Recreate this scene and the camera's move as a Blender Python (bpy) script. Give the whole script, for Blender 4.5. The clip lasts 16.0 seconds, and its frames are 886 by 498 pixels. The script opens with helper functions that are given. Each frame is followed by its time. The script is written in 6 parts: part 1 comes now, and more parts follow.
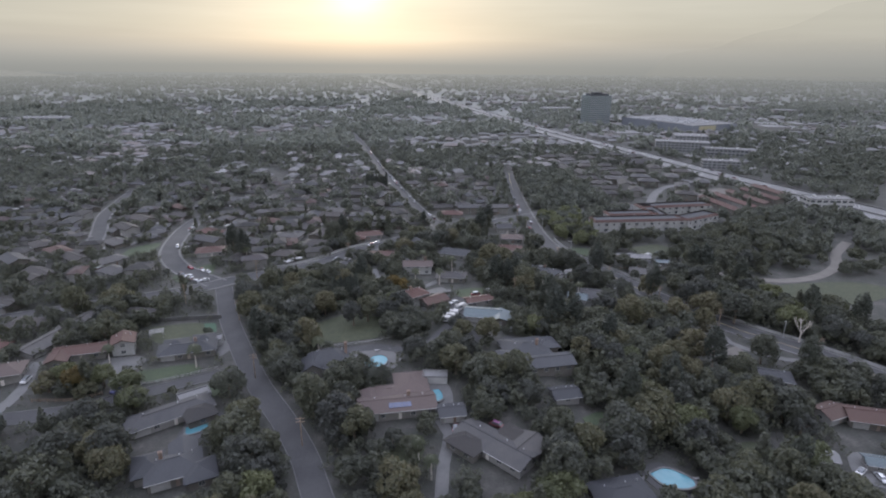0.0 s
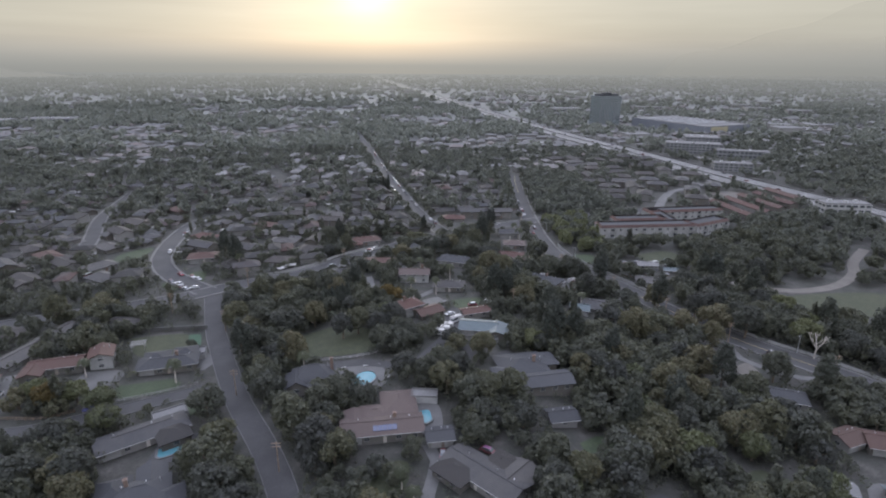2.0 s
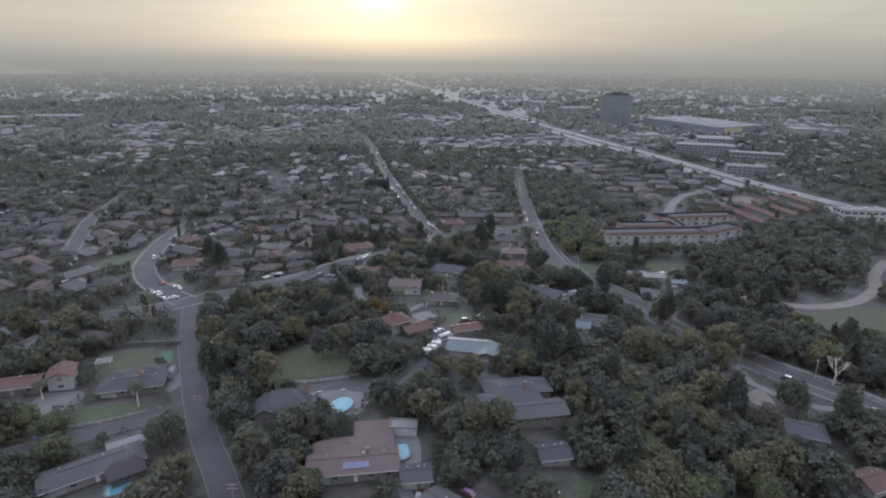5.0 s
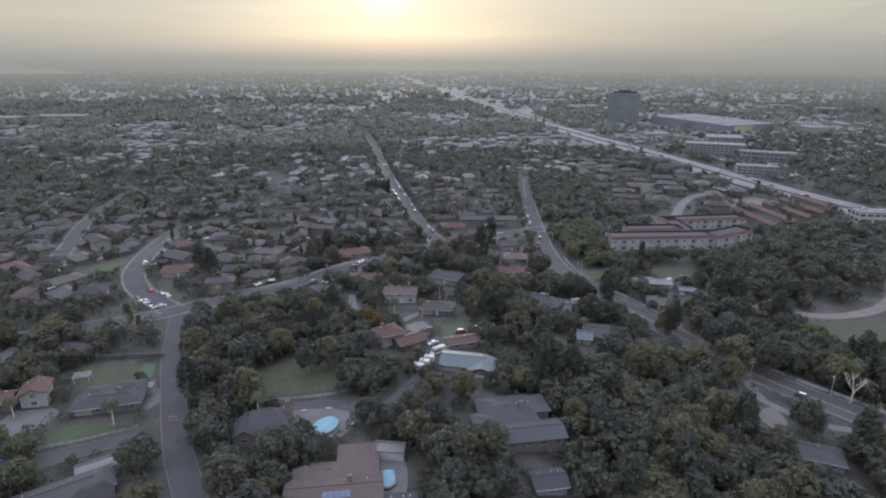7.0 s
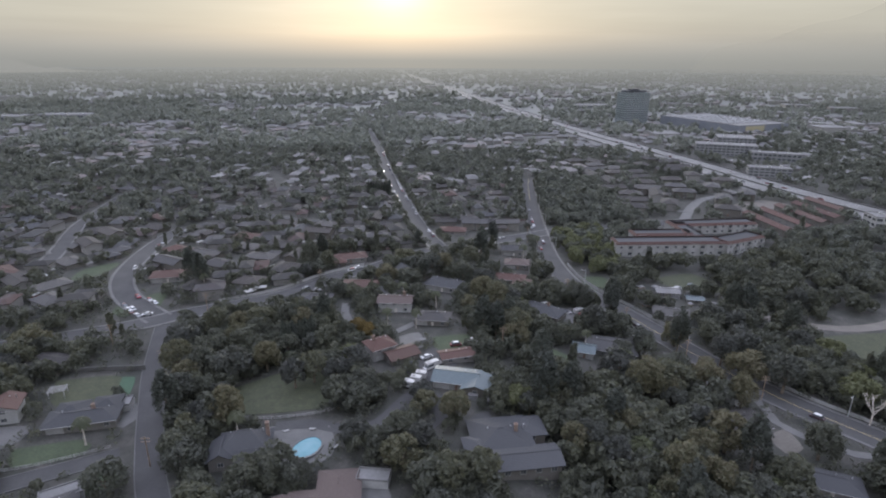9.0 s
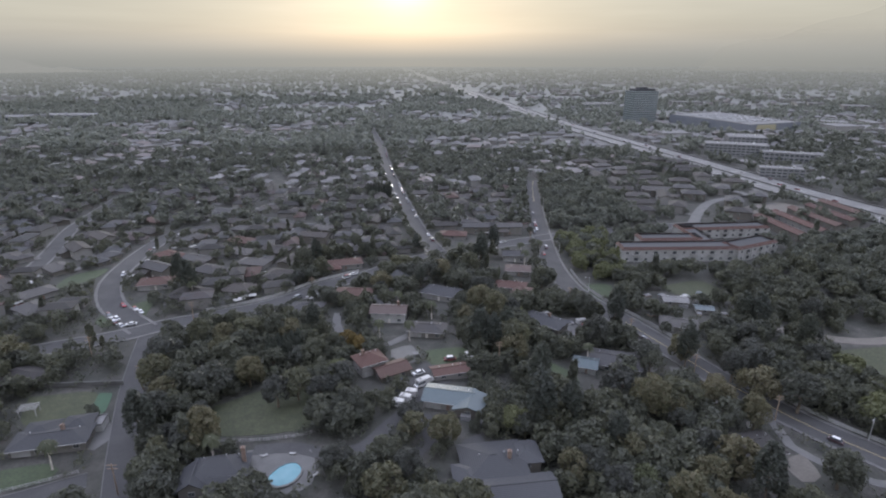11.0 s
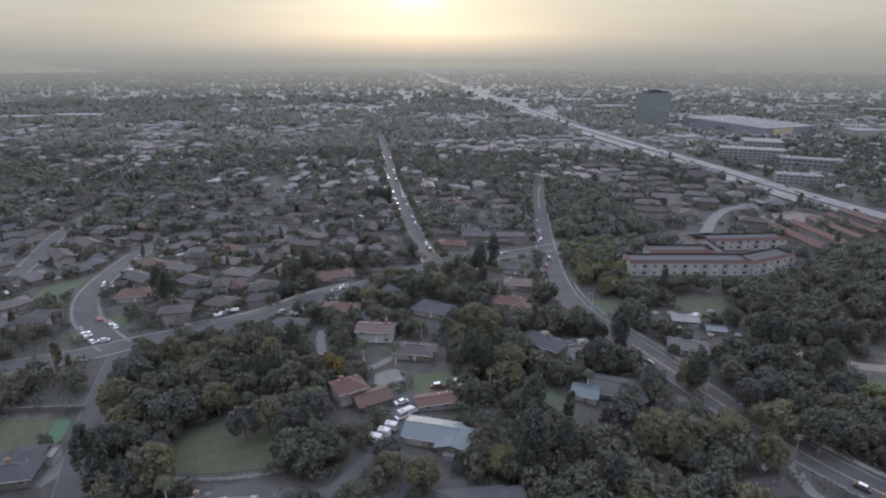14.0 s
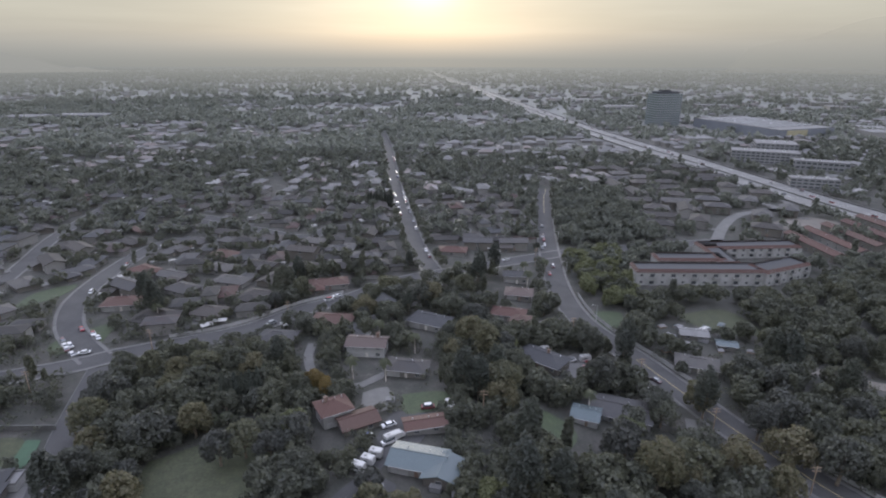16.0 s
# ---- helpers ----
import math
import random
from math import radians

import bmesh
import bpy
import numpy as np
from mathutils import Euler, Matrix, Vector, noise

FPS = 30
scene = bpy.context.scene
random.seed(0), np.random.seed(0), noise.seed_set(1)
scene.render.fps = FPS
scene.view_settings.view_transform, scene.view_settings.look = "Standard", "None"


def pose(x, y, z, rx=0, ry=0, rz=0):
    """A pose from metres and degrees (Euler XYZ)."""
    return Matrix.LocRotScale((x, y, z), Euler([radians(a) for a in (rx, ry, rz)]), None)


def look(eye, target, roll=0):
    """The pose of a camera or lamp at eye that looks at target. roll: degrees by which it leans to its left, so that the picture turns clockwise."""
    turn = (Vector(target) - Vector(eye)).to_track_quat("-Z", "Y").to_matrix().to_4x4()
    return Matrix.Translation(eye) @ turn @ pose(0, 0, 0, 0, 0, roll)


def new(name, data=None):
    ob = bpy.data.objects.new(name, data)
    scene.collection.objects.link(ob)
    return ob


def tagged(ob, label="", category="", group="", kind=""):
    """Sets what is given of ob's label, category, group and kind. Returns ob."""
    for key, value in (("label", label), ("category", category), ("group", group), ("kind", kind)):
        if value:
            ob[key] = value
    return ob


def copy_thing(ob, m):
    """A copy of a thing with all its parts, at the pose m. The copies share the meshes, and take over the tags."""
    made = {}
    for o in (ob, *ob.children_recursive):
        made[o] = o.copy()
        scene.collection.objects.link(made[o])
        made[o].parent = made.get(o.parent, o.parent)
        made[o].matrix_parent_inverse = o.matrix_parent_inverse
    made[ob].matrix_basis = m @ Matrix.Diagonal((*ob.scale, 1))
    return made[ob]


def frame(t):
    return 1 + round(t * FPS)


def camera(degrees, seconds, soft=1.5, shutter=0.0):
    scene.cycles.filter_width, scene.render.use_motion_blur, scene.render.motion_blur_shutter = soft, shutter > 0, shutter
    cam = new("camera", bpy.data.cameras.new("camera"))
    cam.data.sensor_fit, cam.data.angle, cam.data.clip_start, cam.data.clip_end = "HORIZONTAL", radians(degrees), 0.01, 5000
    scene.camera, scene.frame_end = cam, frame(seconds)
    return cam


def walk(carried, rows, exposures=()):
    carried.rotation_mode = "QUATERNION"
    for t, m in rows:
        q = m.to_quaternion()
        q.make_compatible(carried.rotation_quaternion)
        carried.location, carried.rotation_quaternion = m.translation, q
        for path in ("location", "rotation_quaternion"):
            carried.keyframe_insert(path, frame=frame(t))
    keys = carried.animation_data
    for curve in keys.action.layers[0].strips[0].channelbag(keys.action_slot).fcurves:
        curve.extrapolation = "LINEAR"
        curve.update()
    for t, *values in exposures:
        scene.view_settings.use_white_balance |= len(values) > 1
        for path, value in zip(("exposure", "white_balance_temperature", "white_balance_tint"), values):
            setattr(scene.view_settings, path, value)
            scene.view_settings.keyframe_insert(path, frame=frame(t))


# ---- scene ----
cam = camera(76.0, 16.0, soft=2.0)
PATH = [
    (0, (-24.012, 4.922, 106.925), (-23.808, 6.809, 106.293), 0.4),
    (0.5, (-22.164, 7.704, 106.877), (-21.969, 9.592, 106.248), 0.4),
    (1, (-20.177, 10.46, 106.923), (-19.991, 12.349, 106.293), 0.4),
    (1.5, (-18.082, 13.288, 107.025), (-17.907, 15.177, 106.394), 0.3),
    (2, (-16.395, 16.06, 107.089), (-16.226, 17.95, 106.457), 0.3),
    (2.5, (-14.71, 18.904, 107.154), (-14.547, 20.794, 106.52), 0.3),
    (3, (-12.944, 21.704, 107.246), (-12.786, 23.594, 106.611), 0.2),
    (3.5, (-11.198, 24.479, 107.392), (-11.046, 26.368, 106.755), 0.2),
    (4, (-9.573, 27.223, 107.469), (-9.428, 29.113, 106.832), 0.2),
    (4.2, (-8.946, 28.33, 107.48), (-8.802, 30.22, 106.843), 0.3),
    (6.5, (-1.824, 40.922, 107.936), (-1.713, 42.813, 107.292), 0.3),
    (7, (-0.331, 43.772, 108.028), (-0.226, 45.662, 107.383), 0.2),
    (7.5, (1.156, 46.676, 108.214), (1.253, 48.566, 107.566), 0.2),
    (8, (2.667, 49.509, 108.347), (2.757, 51.398, 107.697), 0.2),
    (8.5, (4.133, 52.366, 108.322), (4.215, 54.256, 107.672), 0.2),
    (9, (5.38, 55.149, 108.234), (5.457, 57.039, 107.584), 0.2),
    (9.2, (5.929, 56.251, 108.242), (6.005, 58.141, 107.593), 0.2),
    (11.5, (12.547, 70.096, 108.23), (12.588, 71.985, 107.575), 0.0),
    (12, (13.925, 72.913, 108.23), (13.96, 74.803, 107.576), 0.1),
    (12.5, (15.254, 75.609, 108.214), (15.285, 77.5, 107.562), 0.1),
    (13, (16.723, 78.336, 108.257), (16.745, 80.226, 107.605), 0.1),
    (13.5, (18.159, 81.228, 108.302), (18.175, 83.119, 107.65), 0.1),
    (14, (19.573, 84.256, 108.376), (19.583, 86.147, 107.724), 0.1),
    (14.5, (20.993, 87.303, 108.482), (20.994, 89.193, 107.829), 0.1),
    (15, (22.505, 90.283, 108.546), (22.498, 92.173, 107.893), 0.1),
    (15.5, (23.852, 93.275, 108.579), (23.838, 95.165, 107.927), 0.0),
    (16, (25.102, 96.302, 108.646), (25.08, 98.192, 107.993), 0.1),
]
walk(cam, [(t, look(eye, target, roll)) for t, eye, target, roll in PATH])

# ---- light: a veiled low sun ahead, under a bright hazy sky ----
SUN_WAY = Vector((-0.035, 1.0, 0.125)).normalized()
world = bpy.data.worlds.new("hazy_sky")
scene.world = world
world.use_nodes = True
wn, wl = world.node_tree.nodes, world.node_tree.links
wn.clear()


def wmath(kind, a, b):
    node = wn.new("ShaderNodeMath")
    node.operation = kind
    for slot, value in zip(node.inputs, (a, b)):
        if isinstance(value, bpy.types.NodeSocket):
            wl.new(value, slot)
        else:
            slot.default_value = value
    return node.outputs[0]


def wmix(mode, a, b, fac=1.0):
    node = wn.new("ShaderNodeMix")
    node.data_type, node.blend_type = "RGBA", mode
    if isinstance(fac, bpy.types.NodeSocket):
        wl.new(fac, node.inputs["Factor"])
    else:
        node.inputs["Factor"].default_value = fac
    for key, value in (("A", a), ("B", b)):
        if isinstance(value, bpy.types.NodeSocket):
            wl.new(value, node.inputs[key])
        else:
            node.inputs[key].default_value = (*value, 1)
    return node.outputs["Result"]


sky = wn.new("ShaderNodeTexSky")
sky.sky_type, sky.sun_disc = "NISHITA", False
sky.sun_elevation, sky.sun_rotation = math.asin(SUN_WAY.z), math.atan2(SUN_WAY.x, SUN_WAY.y)
sky.altitude, sky.air_density, sky.dust_density, sky.ozone_density = 300, 1.0, 2.0, 1.0
where = wn.new("ShaderNodeTexCoord").outputs["Generated"]
# an even veil of cloud, brighter and bluer overhead than at the horizon
parts = wn.new("ShaderNodeSeparateXYZ")
wl.new(where, parts.inputs["Vector"])
veil = wn.new("ShaderNodeValToRGB")
VEIL = [(0.0, (0.30, 0.30, 0.29)), (0.02, (0.36, 0.35, 0.32)), (0.05, (0.42, 0.406, 0.355)), (0.11, (0.45, 0.433, 0.378)), (0.3, (0.87, 0.9, 0.96)), (0.6, (1.48, 1.56, 1.9)), (1.0, (1.7, 1.8, 2.45))]
while len(veil.color_ramp.elements) < len(VEIL):
    veil.color_ramp.elements.new(0.5)
for el, (spot, col) in zip(veil.color_ramp.elements, VEIL):
    el.position, el.color = spot, (*col, 1)
wl.new(parts.outputs["Z"], veil.inputs["Fac"])
# the sun's glow through the veil
toward = wn.new("ShaderNodeVectorMath")
toward.operation = "DOT_PRODUCT"
wl.new(where, toward.inputs[0])
toward.inputs[1].default_value = SUN_WAY
near_sun = wmath("MAXIMUM", toward.outputs["Value"], 0.0)
wide = wmix("MULTIPLY", (0.22, 0.205, 0.165), wmath("POWER", near_sun, 24.0))
close = wmix("MULTIPLY", (0.56, 0.54, 0.47), wmath("POWER", near_sun, 900.0))
# thin streaks of high cloud
flat = wn.new("ShaderNodeMapping")
flat.inputs["Scale"].default_value = (2.2, 2.2, 30.0)
wl.new(where, flat.inputs["Vector"])
streak = wn.new("ShaderNodeTexNoise")
streak.inputs["Scale"].default_value, streak.inputs["Detail"].default_value = 1.3, 6.0
wl.new(flat.outputs["Vector"], streak.inputs["Vector"])
soft = wn.new("ShaderNodeMapRange")
soft.inputs["From Min"].default_value, soft.inputs["From Max"].default_value = 0.3, 0.7
soft.inputs["To Min"].default_value, soft.inputs["To Max"].default_value = 0.93, 1.07
wl.new(streak.outputs["Fac"], soft.inputs["Value"])
total = wmix("ADD", wmix("ADD", veil.outputs["Color"], wide), close)
total = wmix("MULTIPLY", total, soft.outputs["Result"])
total = wmix("ADD", total, sky.outputs["Color"], 0.004)
back = wn.new("ShaderNodeBackground")
back.inputs["Strength"].default_value = 1.27
wl.new(total, back.inputs["Color"])
wout = wn.new("ShaderNodeOutputWorld")
wl.new(back.outputs["Background"], wout.inputs["Surface"])

sun_data = bpy.data.lights.new("sun", "SUN")
sun_data.energy, sun_data.angle, sun_data.color = 1.1, radians(12), (1.0, 0.95, 0.86)
sun = new("sun", sun_data)
sun.matrix_world = look(SUN_WAY * 400, (0, 0, 0))


# ---- the lie of the land ----
def smooth(a):
    a = min(1.0, max(0.0, a))
    return a * a * (3 - 2 * a)


def terrain(x, y):
    right, far = smooth((x - 15) / 85.0), smooth((y - 330) / 150.0)
    z = -3 - 7 * right - 5 * far * (1 - right)
    z += 5 * math.exp(-(((x - 5) / 62) ** 2) - ((y - 212) / 62) ** 2)
    z += 4 * math.exp(-(((x + 142) / 30) ** 2) - ((y - 195) / 35) ** 2)
    return z


# ---- materials ----
def ramp(nt, fac, stops):
    node = nt.nodes.new("ShaderNodeValToRGB")
    while len(node.color_ramp.elements) < len(stops):
        node.color_ramp.elements.new(0.5)
    for el, (at, col) in zip(node.color_ramp.elements, stops):
        el.position, el.color = at, (*col, 1)
    nt.links.new(fac, node.inputs["Fac"])
    return node.outputs["Color"]


def noise_of(nt, vec, scale, detail=4.0, rough=0.55):
    node = nt.nodes.new("ShaderNodeTexNoise")
    node.inputs["Scale"].default_value, node.inputs["Detail"].default_value, node.inputs["Roughness"].default_value = scale, detail, rough
    nt.links.new(vec, node.inputs["Vector"])
    return node.outputs["Fac"]


def mixed(nt, fac, a, b, mode="MIX"):
    node = nt.nodes.new("ShaderNodeMix")
    node.data_type, node.blend_type = "RGBA", mode
    for key, value in (("Factor", fac), ("A", a), ("B", b)):
        if isinstance(value, bpy.types.NodeSocket):
            nt.links.new(value, node.inputs[key])
        elif key == "Factor":
            node.inputs[key].default_value = value
        else:
            node.inputs["A" if key == "A" else "B"].default_value = (*value, 1)
    return node.outputs["Result"]


def material(name, stops, scale=0.25, fine=3.0, rough=0.8, metal=0.0, bump=0.3, per="", spread=0.3, object_space=False, specular=0.5, grain=0.35):
    """A surface whose colour runs through the stops with coarse noise, with finer grain over it.
    per: 'object' or 'island' lets each piece take its own place in the run of colours."""
    mat = bpy.data.materials.new(name)
    mat.use_nodes = True
    nt = mat.node_tree
    bsdf = nt.nodes["Principled BSDF"]
    if object_space:
        vec = nt.nodes.new("ShaderNodeTexCoord").outputs["Object"]
    else:
        vec = nt.nodes.new("ShaderNodeNewGeometry").outputs["Position"]
    fac = noise_of(nt, vec, scale)
    if per:
        rnd = nt.nodes.new("ShaderNodeObjectInfo").outputs["Random"] if per == "object" else nt.nodes.new("ShaderNodeNewGeometry").outputs["Random Per Island"]
        add = nt.nodes.new("ShaderNodeMath")
        add.operation = "MULTIPLY_ADD"
        nt.links.new(fac, add.inputs[0])
        add.inputs[1].default_value = spread
        scaled = nt.nodes.new("ShaderNodeMath")
        scaled.operation = "MULTIPLY_ADD"
        nt.links.new(rnd, scaled.inputs[0])
        scaled.inputs[1].default_value, scaled.inputs[2].default_value = 1.0, -spread / 2
        nt.links.new(scaled.outputs[0], add.inputs[2])
        fac = add.outputs[0]
    col = ramp(nt, fac, stops)
    share = grain
    grain = noise_of(nt, vec, fine, 6.0, 0.65)
    col = mixed(nt, share, col, ramp(nt, grain, [(0.25, (0.35, 0.35, 0.35)), (0.75, (1.5, 1.5, 1.5))]), "MULTIPLY")
    nt.links.new(col, bsdf.inputs["Base Color"])
    bsdf.inputs["Roughness"].default_value, bsdf.inputs["Metallic"].default_value = rough, metal
    bsdf.inputs["Specular IOR Level"].default_value = specular
    if bump:
        node = nt.nodes.new("ShaderNodeBump")
        node.inputs["Strength"].default_value, node.inputs["Distance"].default_value = bump, 0.1
        nt.links.new(grain, node.inputs["Height"])
        nt.links.new(node.outputs["Normal"], bsdf.inputs["Normal"])
    return mat


def leaf_material(name, stops, per="object", through_light=0.5):
    mat = bpy.data.materials.new(name)
    mat.use_nodes = True
    nt = mat.node_tree
    bsdf = nt.nodes["Principled BSDF"]
    rnd = nt.nodes.new("ShaderNodeObjectInfo").outputs["Random"]
    isl = nt.nodes.new("ShaderNodeNewGeometry")
    if per != "object":
        rnd = noise_of(nt, isl.outputs["Position"], 0.07, 3.0, 0.7)
    add = nt.nodes.new("ShaderNodeMath")
    add.operation = "MULTIPLY_ADD"
    nt.links.new(isl.outputs["Random Per Island"], add.inputs[0])
    add.inputs[1].default_value = 0.3
    nt.links.new(rnd, add.inputs[2])
    less = nt.nodes.new("ShaderNodeMath")
    less.operation = "SUBTRACT"
    nt.links.new(add.outputs[0], less.inputs[0])
    less.inputs[1].default_value = 0.15
    col = ramp(nt, less.outputs[0], stops)
    nt.links.new(col, bsdf.inputs["Base Color"])
    bsdf.inputs["Roughness"].default_value = 0.55
    bsdf.inputs["Specular IOR Level"].default_value = 0.35
    glow = nt.nodes.new("ShaderNodeBsdfTranslucent")
    nt.links.new(col, glow.inputs["Color"])
    mix = nt.nodes.new("ShaderNodeMixShader")
    mix.inputs[0].default_value = through_light
    nt.links.new(bsdf.outputs["BSDF"], mix.inputs[1])
    nt.links.new(glow.outputs["BSDF"], mix.inputs[2])
    nt.links.new(mix.outputs["Shader"], nt.nodes["Material Output"].inputs["Surface"])
    return mat


def roof_material(name, stops, rough=0.75):
    """Tiles or shingles: colour by house, blotches, and courses across the slope."""
    mat = material(name, stops, 0.35, 4.0, rough, 0.0, 0.0, "object", 0.25, True, 0.3, 0.5)
    nt = mat.node_tree
    bsdf = nt.nodes["Principled BSDF"]
    vec = nt.nodes.new("ShaderNodeTexCoord").outputs["Object"]
    wave = nt.nodes.new("ShaderNodeTexWave")
    wave.bands_direction = "Z"
    wave.inputs["Scale"].default_value, wave.inputs["Distortion"].default_value = 2.2, 0.6
    nt.links.new(vec, wave.inputs["Vector"])
    node = nt.nodes.new("ShaderNodeBump")
    node.inputs["Strength"].default_value, node.inputs["Distance"].default_value = 0.5, 0.08
    nt.links.new(wave.outputs["Fac"], node.inputs["Height"])
    nt.links.new(node.outputs["Normal"], bsdf.inputs["Normal"])
    return mat


M = {}
M["ground"] = material("dry_ground", [(0.3, (0.0208, 0.0226, 0.0184)), (0.45, (0.0294, 0.0306, 0.0245)), (0.57, (0.0379, 0.0367, 0.0318)), (0.74, (0.0612, 0.057, 0.0508))], 0.17, 1.1, 0.92, bump=0.8, grain=0.75)
def built_up_hazed(mat):
    """From about half a kilometre on, lots, drives and streets, paled for haze, replace soil."""
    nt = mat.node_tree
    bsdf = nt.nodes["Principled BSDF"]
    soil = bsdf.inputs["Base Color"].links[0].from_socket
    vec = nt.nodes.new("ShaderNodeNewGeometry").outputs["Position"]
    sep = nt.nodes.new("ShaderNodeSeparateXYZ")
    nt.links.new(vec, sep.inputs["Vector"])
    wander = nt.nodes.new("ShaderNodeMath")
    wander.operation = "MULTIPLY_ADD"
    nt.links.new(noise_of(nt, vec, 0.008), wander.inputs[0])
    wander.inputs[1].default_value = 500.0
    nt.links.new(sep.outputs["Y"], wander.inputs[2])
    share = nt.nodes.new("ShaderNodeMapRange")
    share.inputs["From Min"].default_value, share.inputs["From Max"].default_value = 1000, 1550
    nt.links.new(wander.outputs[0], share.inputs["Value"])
    # lot tones lifted to put distance haze into the ground colour
    hazed_lots = ramp(nt, noise_of(nt, vec, 0.03, 6.0, 0.7), [(0.3, (0.1, 0.106, 0.096)), (0.5, (0.118, 0.122, 0.113)), (0.7, (0.14, 0.142, 0.134))])
    nt.links.new(mixed(nt, share.outputs["Result"], soil, hazed_lots), bsdf.inputs["Base Color"])


built_up_hazed(M["ground"])
M["asphalt"] = material("worn_asphalt", [(0.3, (0.0408, 0.0408, 0.0416)), (0.7, (0.0575, 0.057, 0.0566))], 0.12, 2.0, 0.85, bump=0.15, specular=0.25)
M["concrete"] = material("pale_concrete", [(0.3, (0.0622, 0.0617, 0.0597)), (0.7, (0.0884, 0.0867, 0.0836))], 0.2, 2.5, 0.7, bump=0.1)
M["freeway"] = material("freeway_concrete", [(0.3, (0.0926, 0.0918, 0.0901)), (0.7, (0.123, 0.122, 0.119))], 0.05, 0.8, 0.75, bump=0.1, specular=0.3)
M["kerb"] = material("kerb_concrete", [(0.3, (0.068, 0.068, 0.067)), (0.7, (0.0927, 0.0918, 0.0898))], 0.4, 3.0, 0.8, bump=0.1)
M["paint_white"] = material("road_paint", [(0.3, (0.3, 0.3, 0.288)), (0.7, (0.42, 0.42, 0.408))], 0.8, 4.0, 0.6, bump=0)
M["paint_yellow"] = material("yellow_road_paint", [(0.3, (0.2, 0.17, 0.09)), (0.7, (0.3, 0.24, 0.11))], 0.8, 4.0, 0.6, bump=0)
M["dirt"] = material("bare_dirt", [(0.3, (0.084, 0.0763, 0.0657)), (0.7, (0.115, 0.105, 0.0917))], 0.15, 1.5, 0.9)
M["lawn"] = material("mown_lawn", [(0.3, (0.0248, 0.0374, 0.0165)), (0.7, (0.0364, 0.0496, 0.0219))], 0.35, 1.3, 0.85, bump=0.8, grain=0.8)
M["dry_lawn"] = material("dry_lawn", [(0.3, (0.0275, 0.0338, 0.0163)), (0.7, (0.0429, 0.0466, 0.0236))], 0.35, 1.3, 0.9, bump=0.8, grain=0.8)
M["turf"] = material("bright_turf", [(0.3, (0.0232, 0.0535, 0.0288)), (0.7, (0.0279, 0.0651, 0.0349))], 0.5, 3.0, 0.8)
M["stucco"] = material("stucco", [(0.2, (0.09, 0.0823, 0.0725)), (0.5, (0.133, 0.128, 0.118)), (0.8, (0.191, 0.187, 0.181))], 0.3, 3.0, 0.85, per="object")
M["white_wall"] = material("white_painted_wall", [(0.3, (0.228, 0.228, 0.222)), (0.7, (0.288, 0.288, 0.282))], 0.3, 3.0, 0.75)
M["roof"] = roof_material("shingle_roof", [(0.0, (0.0236, 0.0222, 0.0217)), (0.35, (0.033, 0.0303, 0.0284)), (0.6, (0.0449, 0.0402, 0.0368)), (0.8, (0.0387, 0.0392, 0.0416)), (1.0, (0.0661, 0.0626, 0.059))])
M["tile"] = roof_material("clay_tile_roof", [(0.0, (0.0545, 0.0302, 0.0257)), (0.5, (0.0655, 0.0353, 0.0293)), (1.0, (0.0615, 0.0413, 0.0343))])
M["pink_tile"] = roof_material("faded_clay_tile_roof", [(0.0, (0.0643, 0.0491, 0.045)), (1.0, (0.0802, 0.0618, 0.056))])
M["slate"] = roof_material("slate_grey_roof", [(0.0, (0.0307, 0.032, 0.0349)), (1.0, (0.0477, 0.049, 0.0523))])
M["blue_roof"] = roof_material("pale_blue_metal_roof", [(0.0, (0.0621, 0.0823, 0.0892)), (1.0, (0.0771, 0.0952, 0.103))], 0.45)
M["white_roof"] = material("white_flat_roof", [(0.3, (0.115, 0.115, 0.114)), (0.7, (0.157, 0.155, 0.154))], 0.15, 1.5, 0.85, specular=0.2)
M["trim"] = material("painted_trim", [(0.3, (0.21, 0.209, 0.203)), (0.7, (0.27, 0.268, 0.262))], 0.5, 3.0, 0.6, bump=0)
M["door"] = material("painted_door", [(0.2, (0.12, 0.08, 0.06)), (0.8, (0.5, 0.47, 0.43))], 0.5, 3.0, 0.55, per="object", bump=0)
M["brick"] = material("chimney_brick", [(0.3, (0.126, 0.0765, 0.0585)), (0.7, (0.171, 0.135, 0.113))], 1.5, 6.0, 0.85)
M["wood"] = material("weathered_wood", [(0.3, (0.14, 0.10, 0.07)), (0.7, (0.25, 0.19, 0.14))], 0.8, 6.0, 0.8)
M["bark"] = material("tree_bark", [(0.3, (0.09, 0.07, 0.05)), (0.7, (0.17, 0.14, 0.11))], 0.8, 6.0, 0.9)
M["pale_bark"] = material("bleached_bark", [(0.3, (0.3, 0.27, 0.24)), (0.7, (0.45, 0.42, 0.38))], 0.8, 6.0, 0.9)
M["metal"] = material("galvanised_metal", [(0.3, (0.35, 0.36, 0.37)), (0.7, (0.5, 0.5, 0.5))], 0.6, 3.0, 0.4, 0.7, 0)
M["rubber"] = material("black_rubber", [(0.3, (0.015, 0.015, 0.015)), (0.7, (0.03, 0.03, 0.03))], 2.0, 8.0, 0.8)
